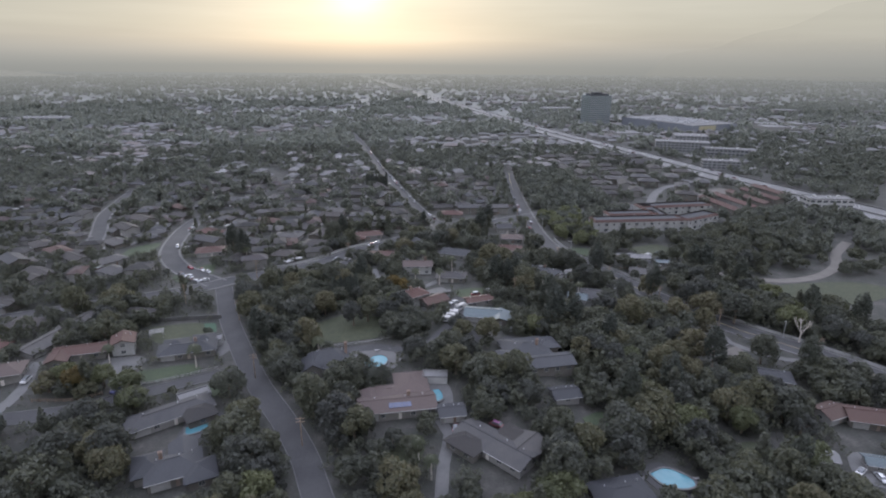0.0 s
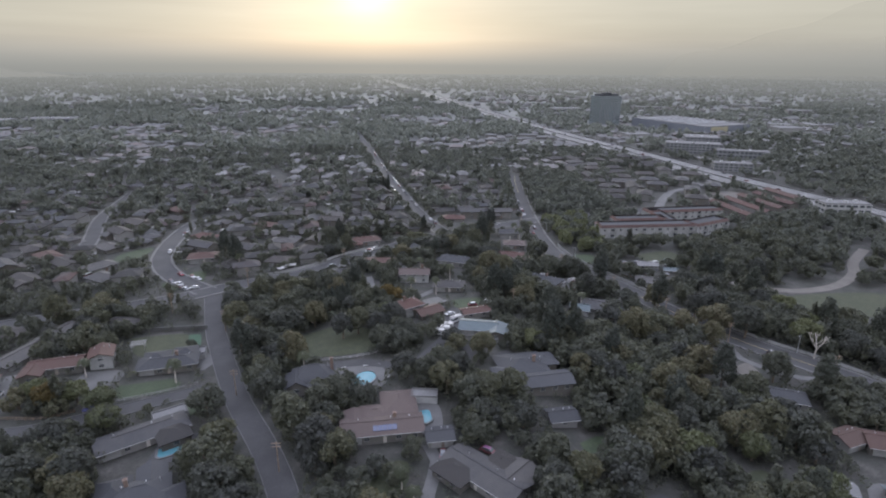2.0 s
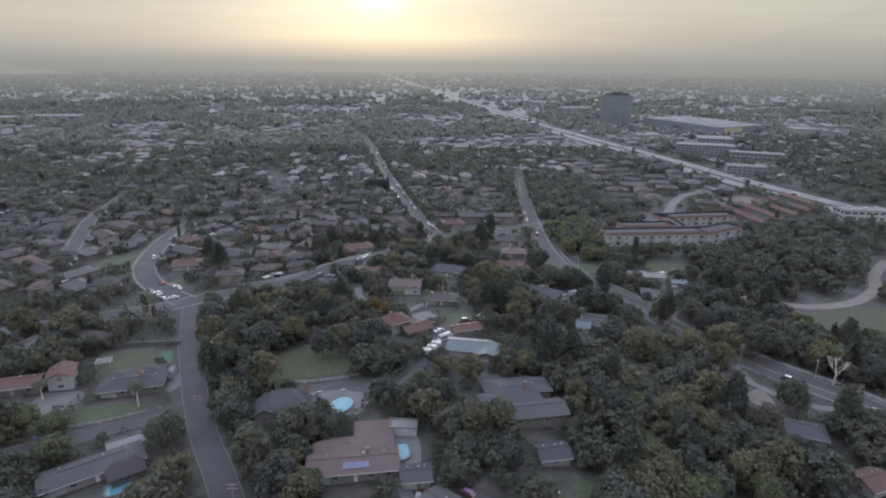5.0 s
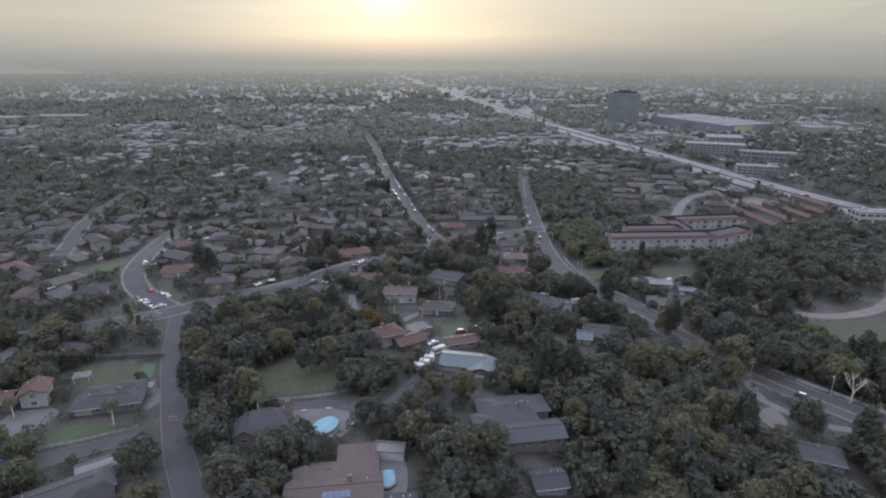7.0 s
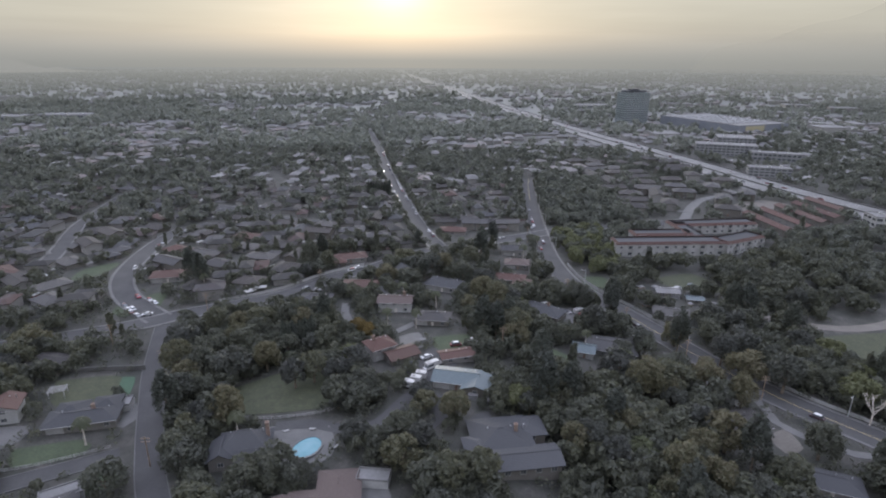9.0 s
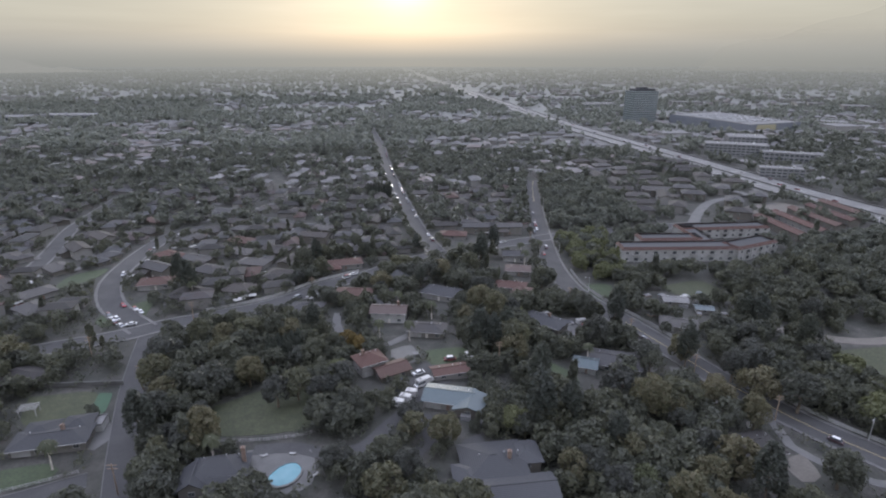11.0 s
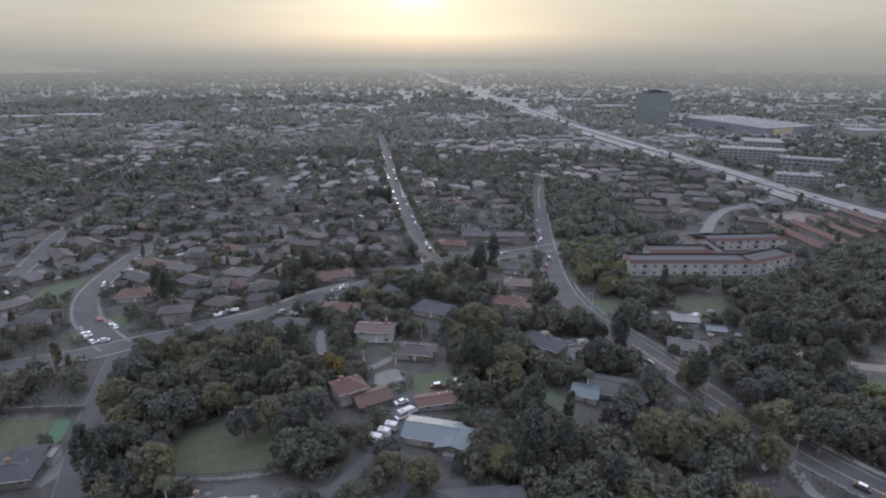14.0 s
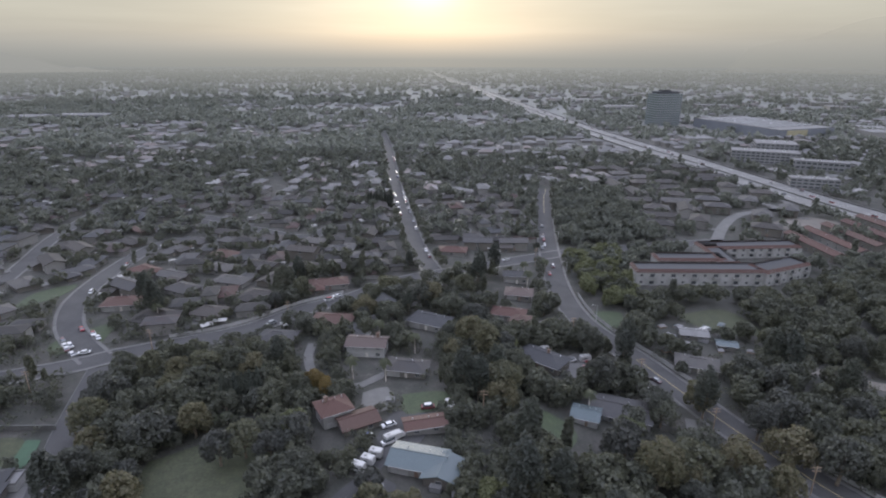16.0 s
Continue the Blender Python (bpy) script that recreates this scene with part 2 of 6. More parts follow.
M["car"] = material("car_paint", [(0.0, (0.5, 0.5, 0.495)), (0.38, (0.42, 0.425, 0.43)), (0.45, (0.2, 0.21, 0.22)), (0.7, (0.05, 0.055, 0.06)), (0.9, (0.22, 0.03, 0.03)), (1.0, (0.05, 0.09, 0.2))], 0.3, 2.0, 0.25, 0.2, 0, "object", 0.0)
M["white_paint"] = material("white_vehicle_paint", [(0.3, (0.281, 0.281, 0.275)), (0.7, (0.316, 0.316, 0.311))], 0.5, 2.0, 0.35, 0.0, 0)
M["office"] = material("pale_office_wall", [(0.3, (0.134, 0.137, 0.141)), (0.7, (0.178, 0.18, 0.184))], 0.08, 1.0, 0.7)
M["store_blue"] = material("blue_cladding", [(0.3, (0.115, 0.127, 0.15)), (0.7, (0.14, 0.15, 0.17))], 0.1, 1.0, 0.5)
M["store_yellow"] = material("yellow_cladding", [(0.3, (0.25, 0.23, 0.15)), (0.7, (0.29, 0.27, 0.18))], 0.1, 1.0, 0.5)
# haze put into the colour: far roofs paler and more even than near ones
M["far_roof_hazed"] = material("far_roofs_hazed", [(0.0, (0.1, 0.1, 0.1)), (0.4, (0.118, 0.117, 0.116)), (0.75, (0.135, 0.133, 0.131)), (0.92, (0.13, 0.112, 0.106)), (1.0, (0.19, 0.188, 0.185))], 0.05, 0.8, 0.9, per="island", bump=0, specular=0.15)
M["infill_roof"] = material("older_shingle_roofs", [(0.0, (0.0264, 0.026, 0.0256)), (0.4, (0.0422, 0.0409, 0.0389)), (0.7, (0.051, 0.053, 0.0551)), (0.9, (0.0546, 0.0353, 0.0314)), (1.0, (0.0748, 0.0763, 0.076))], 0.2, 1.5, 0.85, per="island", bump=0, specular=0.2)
# wall tones evened towards the far roofs, painting in haze
M["far_wall_hazed"] = material("far_walls_hazed", [(0.0, (0.122, 0.117, 0.111)), (1.0, (0.19, 0.187, 0.18))], 0.05, 0.8, 0.8, per="island", bump=0)
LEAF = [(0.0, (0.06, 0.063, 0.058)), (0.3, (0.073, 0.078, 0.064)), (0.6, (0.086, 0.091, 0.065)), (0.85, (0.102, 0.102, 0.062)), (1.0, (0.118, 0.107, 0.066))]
M["leaf"] = leaf_material("broad_leaves", LEAF)
M["leaf_far"] = leaf_material("woodland_leaves", LEAF, "place")
# LEAF tones lifted, painting thin haze into the mid-distance trees
M["leaf_suburb_hazed"] = leaf_material("hazed_suburban_leaves", [(0.0, (0.085, 0.091, 0.082)), (0.5, (0.11, 0.118, 0.098)), (1.0, (0.14, 0.142, 0.105))], "place")
# palest leaves: distance haze put into the colour of the far trees
M["leaf_far_hazed"] = leaf_material("hazed_city_trees", [(0.0, (0.135, 0.146, 0.13)), (0.5, (0.17, 0.182, 0.156)), (1.0, (0.205, 0.212, 0.175))], "place")
M["leaf_dark"] = leaf_material("dark_needles", [(0.0, (0.051, 0.0578, 0.0503)), (1.0, (0.068, 0.0755, 0.0598))])
M["leaf_fresh"] = leaf_material("fresh_leaves", [(0.0, (0.085, 0.0952, 0.0544)), (1.0, (0.112, 0.119, 0.0612))])
M["leaf_gold"] = leaf_material("golden_leaves", [(0.0, (0.096, 0.075, 0.03)), (1.0, (0.138, 0.099, 0.033))])
M["frond"] = leaf_material("palm_fronds", [(0.0, (0.051, 0.0612, 0.0374)), (1.0, (0.0816, 0.0884, 0.051))])



def glass_material(name, tint, rough):
    mat = bpy.data.materials.new(name)
    mat.use_nodes = True
    bsdf = mat.node_tree.nodes["Principled BSDF"]
    bsdf.inputs["Base Color"].default_value = (*tint, 1)
    bsdf.inputs["Roughness"].default_value, bsdf.inputs["Specular IOR Level"].default_value = rough, 0.9
    return mat


M["pane"] = glass_material("dark_window_glass", (0.05, 0.055, 0.06), 0.12)
M["tower_glass"] = glass_material("blue_tower_glass", (0.3, 0.36, 0.38), 0.25)
M["tower_glass"].node_tree.nodes["Principled BSDF"].inputs["Metallic"].default_value = 0.75
M["solar"] = glass_material("solar_cells", (0.02, 0.03, 0.07), 0.2)


def water_material():
    mat = bpy.data.materials.new("pool_water")
    mat.use_nodes = True
    nt = mat.node_tree
    bsdf = nt.nodes["Principled BSDF"]
    vec = nt.nodes.new("ShaderNodeNewGeometry").outputs["Position"]
    nt.links.new(ramp(nt, noise_of(nt, vec, 0.3), [(0.3, (0.06, 0.17, 0.2)), (0.7, (0.09, 0.2, 0.235))]), bsdf.inputs["Base Color"])
    bsdf.inputs["Roughness"].default_value = 0.12
    node = nt.nodes.new("ShaderNodeBump")
    node.inputs["Strength"].default_value, node.inputs["Distance"].default_value = 0.15, 0.05
    nt.links.new(noise_of(nt, vec, 2.0), node.inputs["Height"])
    nt.links.new(node.outputs["Normal"], bsdf.inputs["Normal"])
    return mat


M["water"] = water_material()


# ---- mesh helpers ----
class Shape:
    """Collects boxes, prisms and strips into one mesh."""

    def __init__(self):
        self.v, self.f = [], []

    def add(self, verts, faces):
        n = len(self.v)
        self.v += [tuple(p) for p in verts]
        self.f += [tuple(n + i for i in face) for face in faces]
        return self

    def box(self, x0, y0, z0, x1, y1, z1):
        p = [(x, y, z) for z in (z0, z1) for y in (y0, y1) for x in (x0, x1)]
        return self.add(p, [(0, 2, 3, 1), (4, 5, 7, 6), (0, 1, 5, 4), (2, 6, 7, 3), (0, 4, 6, 2), (1, 3, 7, 5)])

    def tube(self, a, b, ra, rb, n=8):
        a, b = Vector(a), Vector(b)
        side = (b - a).orthogonal().normalized()
        up = (b - a).normalized().cross(side)
        ring = [side * math.cos(6.28319 * i / n) + up * math.sin(6.28319 * i / n) for i in range(n)]
        faces = [(i, (i + 1) % n, n + (i + 1) % n, n + i) for i in range(n)] + [tuple(range(n - 1, -1, -1)), tuple(range(n, 2 * n))]
        return self.add([a + r * ra for r in ring] + [b + r * rb for r in ring], faces)

    def plate(self, pts, z0, z1, lay=None):
        """A flat polygon with thickness; lay: a function that gives the ground's height."""
        n = len(pts)
        base = [(lay(x, y) if lay else 0) for x, y in pts]
        verts = [(x, y, b + z0) for (x, y), b in zip(pts, base)] + [(x, y, b + z1) for (x, y), b in zip(pts, base)]
        faces = [tuple(range(n - 1, -1, -1)), tuple(range(n, 2 * n))] + [(i, (i + 1) % n, n + (i + 1) % n, n + i) for i in range(n)]
        return self.add(verts, faces)

    def mesh(self, name, mat):
        me = bpy.data.meshes.new(name)
        me.from_pydata(self.v, [], self.f)
        me.validate()
        me.materials.append(mat)
        return me


def part(name, shape, mat, parent, label="", m=None):
    me = shape.mesh(name, mat) if isinstance(shape, Shape) else shape
    ob = new(name, me)
    ob.parent = parent
    if m is not None:
        ob.matrix_basis = m
    if label:
        tagged(ob, label)
    return ob


def root(name, m, label, category, group="", kind=""):
    ob = new(name)
    ob.matrix_basis = m
    ob.empty_display_size = 0.5
    return tagged(ob, label, category, group, kind)


def leaf_mesh(name, verts, mat):
    """One mesh of loose triangles from an array of corners, three to a leaf spray."""
    count = len(verts) // 3
    me = bpy.data.meshes.new(name)
    me.vertices.add(count * 3)
    me.vertices.foreach_set("co", np.asarray(verts, np.float32).ravel())
    me.loops.add(count * 3)
    me.loops.foreach_set("vertex_index", np.arange(count * 3, dtype=np.int32))
    me.polygons.add(count)
    me.polygons.foreach_set("loop_start", np.arange(0, count * 3, 3, dtype=np.int32))
    me.update(calc_edges=True)
    me.materials.append(mat)
    return me


def spline(pts, step):
    """Points every few metres along a smooth line through pts."""
    p = [Vector((*q[:2], 0)) for q in pts]
    p = [p[0] * 2 - p[1]] + p + [p[-1] * 2 - p[-2]]
    out = []
    for a, b, c, d in zip(p, p[1:], p[2:], p[3:]):
        n = max(1, int((c - b).length / step))
        for i in range(n):
            t = i / n
            out.append(0.5 * ((2 * b) + (c - a) * t + (2 * a - 5 * b + 4 * c - d) * t * t + (3 * b - a - 3 * c + d) * t**3))
    return out + [p[-2]]


def sides(line):
    """For each point of a line, the unit vector to its right."""
    out = []
    for i, q in enumerate(line):
        way = line[min(i + 1, len(line) - 1)] - line[max(i - 1, 0)]
        out.append(Vector((way.y, -way.x, 0)).normalized())
    return out


def ribbon(line, left, right, low, high, lay=terrain):
    """A strip of ground, kerb or wall along a line, between two offsets, with thickness."""
    shape, across = Shape(), sides(line)
    for q, s in zip(line, across):
        a, b = q + s * left, q + s * right
        za, zb = lay(a.x, a.y), lay(b.x, b.y)
        shape.v += [(a.x, a.y, za + low), (a.x, a.y, za + high), (b.x, b.y, zb + high), (b.x, b.y, zb + low)]
    for i in range(0, 4 * (len(line) - 1), 4):
        for k in range(4):
            shape.f.append((i + k, i + (k + 1) % 4, i + 4 + (k + 1) % 4, i + 4 + k))
    n = len(shape.v)
    shape.f += [(3, 2, 1, 0), (n - 4, n - 3, n - 2, n - 1)]
    return shape


# ---- ground, backdrop, roads ----
def ground():
    xs = sorted({*range(-6000, -800, 400), *range(-800, -320, 40), *range(-320, 480, 8), *range(480, 1000, 40), *range(1000, 6001, 400)})
    ys = sorted({*range(-1600, 0, 200), *range(0, 560, 8), *range(560, 1200, 40), *range(1200, 5401, 300)})
    shape = Shape()
    shape.v = [(x, y, terrain(x, y)) for y in ys for x in xs]
    w = len(xs)
    shape.f = [(j * w + i, j * w + i + 1, (j + 1) * w + i + 1, (j + 1) * w + i) for j in range(len(ys) - 1) for i in range(w - 1)]
    me = shape.mesh("ground", M["ground"])
    me.polygons.foreach_set("use_smooth", [True] * len(me.polygons))
    tagged(new("ground", me), "dry grass and bare soil between the houses", "ground", kind="structure")


ground()

KEEP_OFF = []  # circles of ground on which nothing else is set: x, y, radius


def clear_line(line, radius):
    KEEP_OFF.extend((q.x, q.y, radius) for q in line)


def is_clear(x, y, r=0.0):
    return all((x - a) ** 2 + (y - b) ** 2 > (c + r) ** 2 for a, b, c in KEEP_OFF)


def road(name, pts, width, mat="asphalt", label="", walks=True, middle="", step=6.0, kerbs=True):
    line = spline(pts, step)
    half = width / 2
    me = ribbon(line, -half, half, -0.5, 0.12).mesh(name, M[mat])
    ob = tagged(new(name, me), label or "worn grey asphalt street between concrete kerbs", "road", kind="structure")
    if kerbs:
        for s in (-1, 1):
            a, b = sorted((s * half, s * (half + 0.3)))
            part("kerb", ribbon(line, a, b, -0.5, 0.26), M["kerb"], ob)
            if walks:
                a, b = sorted((s * (half + 0.3), s * (half + 1.4)))
                part("pavement", ribbon(line, a, b, -0.5, 0.24), M["concrete"], ob)
    if middle:
        across = sides(line)
        dashes = Shape()
        if middle == "dashed":
            for i in range(0, len(line) - 1, 2):
                dd = ribbon(line[i : i + 2], -0.1, 0.1, 0.1, 0.135)
                dashes.add(dd.v, dd.f)
        else:
            for o in (-0.28, 0.12):
                dd = ribbon(line, o, o + 0.16, 0.1, 0.135)
                dashes.add(dd.v, dd.f)
        part("lane_marking", dashes, M["paint_yellow"], ob)
    clear_line(line, half + 2.0)
    return line


STREET = road("road", [(-36, 100), (-40, 118), (-44.5, 132), (-47.8, 142.3), (-53.6, 155.5), (-61, 169.4), (-68.5, 183), (-76.3, 200), (-84.7, 220), (-93, 241), (-99.5, 261), (-105.5, 281)], 7.6, walks=False, label="narrow grey asphalt street running downhill between trees")
CROSS = road("road", [(-330, 215), (-230, 240), (-165, 262), (-136.6, 273), (-125.5, 277.5), (-113, 284), (-104.4, 290), (-87.7, 298), (-71.7, 305), (-58.3, 314), (-49.3, 324), (-40, 334), (-22, 347), (-5.5, 366), (8.7, 377), (26.8, 387), (49.8, 404.4), (75.3, 421), (92.6, 431), (117, 438), (147.6, 445), (176, 452), (212, 458)], 9.5, label="two-lane asphalt street between pavements")
CURVE = road("road", [(-110.5, 287), (-124, 299), (-138, 314), (-149, 333), (-154, 350), (-158, 374), (-160, 393), (-161, 410), (-161, 427), (-157, 440), (-145, 452)], 9.5, label="curving residential street with parked cars")
BOULEVARD = road("road", [(196, 130), (182, 155), (168.7, 179), (160, 194), (151, 207), (139, 222), (130, 237), (121, 255), (114.9, 270), (109, 285), (101.6, 303), (93.6, 319), (87.6, 335), (84.3, 354), (83.8, 383), (86.8, 420), (91.4, 465), (98.8, 522), (106.9, 577), (113.5, 610)], 11.0, middle="double", label="wide curving asphalt avenue with a yellow centre line")
LONG = road("road", [(15.8, 388), (8.1, 419), (0.2, 463), (-8.2, 513), (-17, 567), (-28, 634), (-41.8, 740), (-54, 834), (-75, 960)], 9.5, label="long straight residential street lined with parked cars")
road("road", [(-205, 362), (-215, 392), (-235, 445), (-242, 480), (-250, 540)], 8.0)
road("road", [(-178, 487), (-166, 505), (-138, 493), (-111, 474), (-71, 455), (-57, 480), (-37, 480)], 8.0, label="pale residential street between low houses")
LANE = road("lane", [(-200, 166), (-170, 168), (-145, 169.5), (-129, 172), (-118, 177), (-108, 182.8), (-98.7, 187.8), (-83, 195.5)], 6.0, walks=False, label="narrow asphalt lane joining the street")
road("driveway", [(-115.2, 181), (-118, 188), (-121.5, 196)], 4.0, "concrete", "pale concrete driveway", False, kerbs=False)
road("driveway", [(-149, 172), (-147, 180), (-147, 187), (-150, 195), (-152, 205)], 4.5, "concrete", "curved pale concrete driveway", False, kerbs=False)
road("driveway", [(-40, 204), (-27, 203.7), (-17.4, 199.5), (-8.5, 202), (-1.2, 212.4), (4, 219.5), (7.5, 231), (17, 246)], 4.5, "asphalt", "winding grey asphalt driveway", False, kerbs=False)
road("driveway", [(4, 219), (9.6, 215.4), (11, 205), (6, 197.5), (1.4, 195)], 4.0, "asphalt", "looping grey driveway", False, kerbs=False)
road("driveway", [(-30, 300), (-29.3, 289.5), (-23.6, 274), (-17.5, 266), (-5, 267.5), (3.6, 277), (18, 282)], 3.6, "concrete", "curved pale concrete driveway", False, kerbs=False)
road("driveway", [(108, 262), (106, 254.8), (109.6, 246.4), (113, 239), (124, 233), (133, 231)], 3.6, "concrete", "curved pale driveway", False, kerbs=False)
road("driveway", [(124, 236), (126.6, 225), (125.4, 214), (132.7, 203), (140.5, 197), (152, 194)], 3.4, "concrete", "curved pale driveway among trees", False, kerbs=False)
road("driveway", [(-9, 160), (-6, 150), (-9, 138), (-11, 125)], 3.6, "concrete", "narrow concrete driveway", False, kerbs=False)
road("dirt_track", [(162, 300), (175, 290), (196.7, 281), (224, 285.5), (248.7, 302), (265, 322), (292, 345)], 6.0, "dirt", "bare dirt track round the park", False, kerbs=False)

FREEWAY_LINE = spline([(440, 60), (405, 250), (375, 400), (340, 545), (318, 665), (298, 780), (271, 915), (234, 1144), (177, 1609), (110, 2130), (34, 2731), (-60, 3560), (-190, 4700)], 25)
freeway = tagged(new("freeway", ribbon(FREEWAY_LINE, -22, 22, -1.0, 0.5).mesh("freeway", M["freeway"])), "wide pale concrete freeway with many lanes", "freeway", kind="structure")
for o in (-22.4, -0.35, 21.7):
    part("barrier", ribbon(FREEWAY_LINE, o, o + 0.7, 0.0, 1.5), M["kerb"], freeway, "low concrete barrier")
for o in (-17.8, -14.1, -10.4, -6.7, 6.6, 10.3, 14.0, 17.7):
    dashes = Shape()
    for i in range(0, len(FREEWAY_LINE) // 2, 1):
        a, b = FREEWAY_LINE[i], FREEWAY_LINE[i + 1]
        dd = ribbon([a, a.lerp(b, 0.45)], o - 0.12, o + 0.12, 0.45, 0.53)
        dashes.add(dd.v, dd.f)
    part("lane_marking", dashes, M["paint_white"], freeway)
clear_line(FREEWAY_LINE, 26)
RAMP = road("freeway_ramp", [(199.7, 452), (213, 475), (226, 496), (247, 522), (272, 536), (299, 545), (312, 575), (305, 630)], 7.0, "concrete", "curved concrete freeway ramp", False)
road("freeway_ramp", [(226, 640), (262, 600), (285, 566), (291, 545), (275, 536)], 7.0, "concrete", "curved concrete freeway ramp", False)


def patch(name, pts, mat, label, high=0.09, category="lawn"):
    mid = sum((Vector(p) for p in pts), Vector((0, 0))) / len(pts)
    ring = [(p.x, p.y) for p in spline([*pts, pts[0]], 3.0)[:-1]]
    n = len(ring)
    shape = Shape()
    for k in (1.0, 0.75, 0.5, 0.25):
        for x, y in ring:
            q = mid + (Vector((x, y)) - mid) * k
            shape.v.append((q.x, q.y, terrain(q.x, q.y) + high))
    shape.v.append((mid.x, mid.y, terrain(mid.x, mid.y) + high))
    shape.f += [(r * n + i, r * n + (i + 1) % n, (r + 1) * n + (i + 1) % n, (r + 1) * n + i) for r in range(3) for i in range(n)]
    shape.f += [(3 * n + i, 3 * n + (i + 1) % n, 4 * n) for i in range(n)]
    shape.v += [(x, y, z - 0.6) for x, y, z in shape.v[:n]]
    shape.f += [(4 * n + 1 + i, 4 * n + 1 + (i + 1) % n, (i + 1) % n, i) for i in range(n)]
    ob = tagged(new(name, shape.mesh(name, M[mat])), label, category, kind="structure")
    reach = max((Vector(p) - mid).length for p in pts)
    KEEP_OFF.append((mid.x, mid.y, reach * 0.72))
    for p in pts:
        q = mid + (Vector(p) - mid) * 0.7
        KEEP_OFF.append((q.x, q.y, reach * 0.22))
    return ob


patch("lawn", [(170, 271), (203, 276), (238, 275), (250, 262), (228, 250), (200, 246), (176, 246)], "dry_lawn", "wide park lawn of dull green grass")
patch("lawn", [(-60, 228), (-38, 238), (-20, 222), (-27, 212), (-58, 213)], "dry_lawn", "sloping green field behind the trees")
patch("lawn", [(-125, 236), (-104.4, 239), (-99.5, 224), (-116, 220)], "dry_lawn", "olive back lawn behind a grey house")
patch("lawn", [(-103, 238.5), (-98.5, 238.5), (-95, 226), (-99, 226)], "turf", "bright green artificial turf strip", 0.13)
patch("lawn", [(-114, 197.5), (-97, 202.5), (-93.5, 196), (-110, 189.8)], "lawn", "mown green front lawn")
patch("lawn", [(9.5, 261), (24, 264), (26.5, 256), (12, 249)], "lawn", "small mown green lawn")
patch("lawn", [(51.6, 264), (66, 251), (60.4, 239), (48, 249)], "lawn", "dark green garden lawn")
patch("lawn", [(93.5, 348), (108.5, 346), (100, 328), (94, 335)], "lawn", "green verge beside the avenue")
patch("lawn", [(38, 156), (47, 160), (52, 152), (40, 146)], "lawn", "dark green garden lawn")
patch("lawn", [(115, 247), (122, 243), (119, 237), (114, 240)], "dry_lawn", "island of rough grass inside a driveway")
patch("lawn", [(-86, 178), (-78, 184), (-80, 190), (-92, 184)], "lawn", "strip of green lawn by the lane")
patch("lawn", [(-116, 300), (-121, 318), (-136, 300), (-128, 290)], "lawn", "green corner verge by the junction")
patch("lawn", [(-176, 330), (-164, 345), (-165, 362), (-178, 350)], "lawn", "green front garden")
patch("lawn", [(135, 345), (160, 350), (165, 325), (140, 330)], "dry_lawn", "rough dry field")
patch("lawn", [(-28, 150), (-14, 150), (-18, 136), (-32, 138)], "dry_lawn", "rough ground under olive trees")
patch("parking_area", [(275, 470), (262, 500), (300, 520), (315, 490)], "dirt", "bare brown dirt lot", category="dirt lot")
patch("yard", [(82, 234), (88, 245), (98, 249), (95, 238)], "concrete", "pale concrete yard", category="yard")
patch("yard", [(-42, 204), (-25, 204.5), (-20.5, 189), (-34, 186)], "concrete", "pale concrete pool terrace", category="terrace")
patch("yard", [(72, 300), (80, 305), (86, 292), (72, 282)], "concrete", "pale concrete yard crowded with vehicles", category="yard")
patch("yard", [(112, 128), (120, 140), (130, 136), (126, 122)], "concrete", "pale concrete yard", category="yard")
patch("yard", [(-4, 262), (4, 266), (6, 252), (-2, 250)], "concrete", "round pale paved terrace", category="terrace")
patch("yard", [(4, 236), (8, 250), (20, 248), (16, 232), (8, 226)], "asphalt", "dark asphalt parking yard", category="yard")

patch("yard", [(-91, 222), (-86, 216), (-88, 208), (-94, 212)], "concrete", "pale concrete patio beside a house", category="yard")
patch("yard", [(-88, 168), (-78, 170), (-77, 160), (-88, 156)], "asphalt", "grey pool terrace behind a long house", category="terrace")
patch("yard", [(-14, 176), (-4, 176), (-3.5, 163), (-12, 162)], "concrete", "pale pool terrace beside a tiled house", category="terrace")
patch("yard", [(20, 204), (26, 208), (27, 198), (21, 194)], "asphalt", "grey parking yard beside a ranch house", category="yard")
patch("yard", [(46, 133), (55, 136.5), (63, 130), (63, 124), (56, 122), (49, 125)], "asphalt", "grey pool terrace in a garden", category="terrace")
patch("yard", [(92, 268), (98, 276), (104, 268), (98, 258)], "concrete", "pale forecourt beside the avenue", category="yard")
patch("yard", [(64, 330), (74, 336), (78, 324), (66, 318)], "concrete", "pale driveway forecourt", category="yard")
patch("yard", [(118, 206), (126, 210), (126, 200), (119, 198)], "dirt", "bare earth garden yard", category="yard")
patch("yard", [(-128, 206), (-116, 208), (-116, 198), (-128, 196)], "concrete", "pale concrete forecourt", category="yard")
patch("yard", [(114, 322), (128, 334), (140, 334), (138, 318), (122, 310)], "ground", "cluttered bare earth yard", category="yard")
patch("lawn", [(80, 144), (92, 148), (98, 141), (85, 136)], "dry_lawn", "rough dark grass clearing among trees")


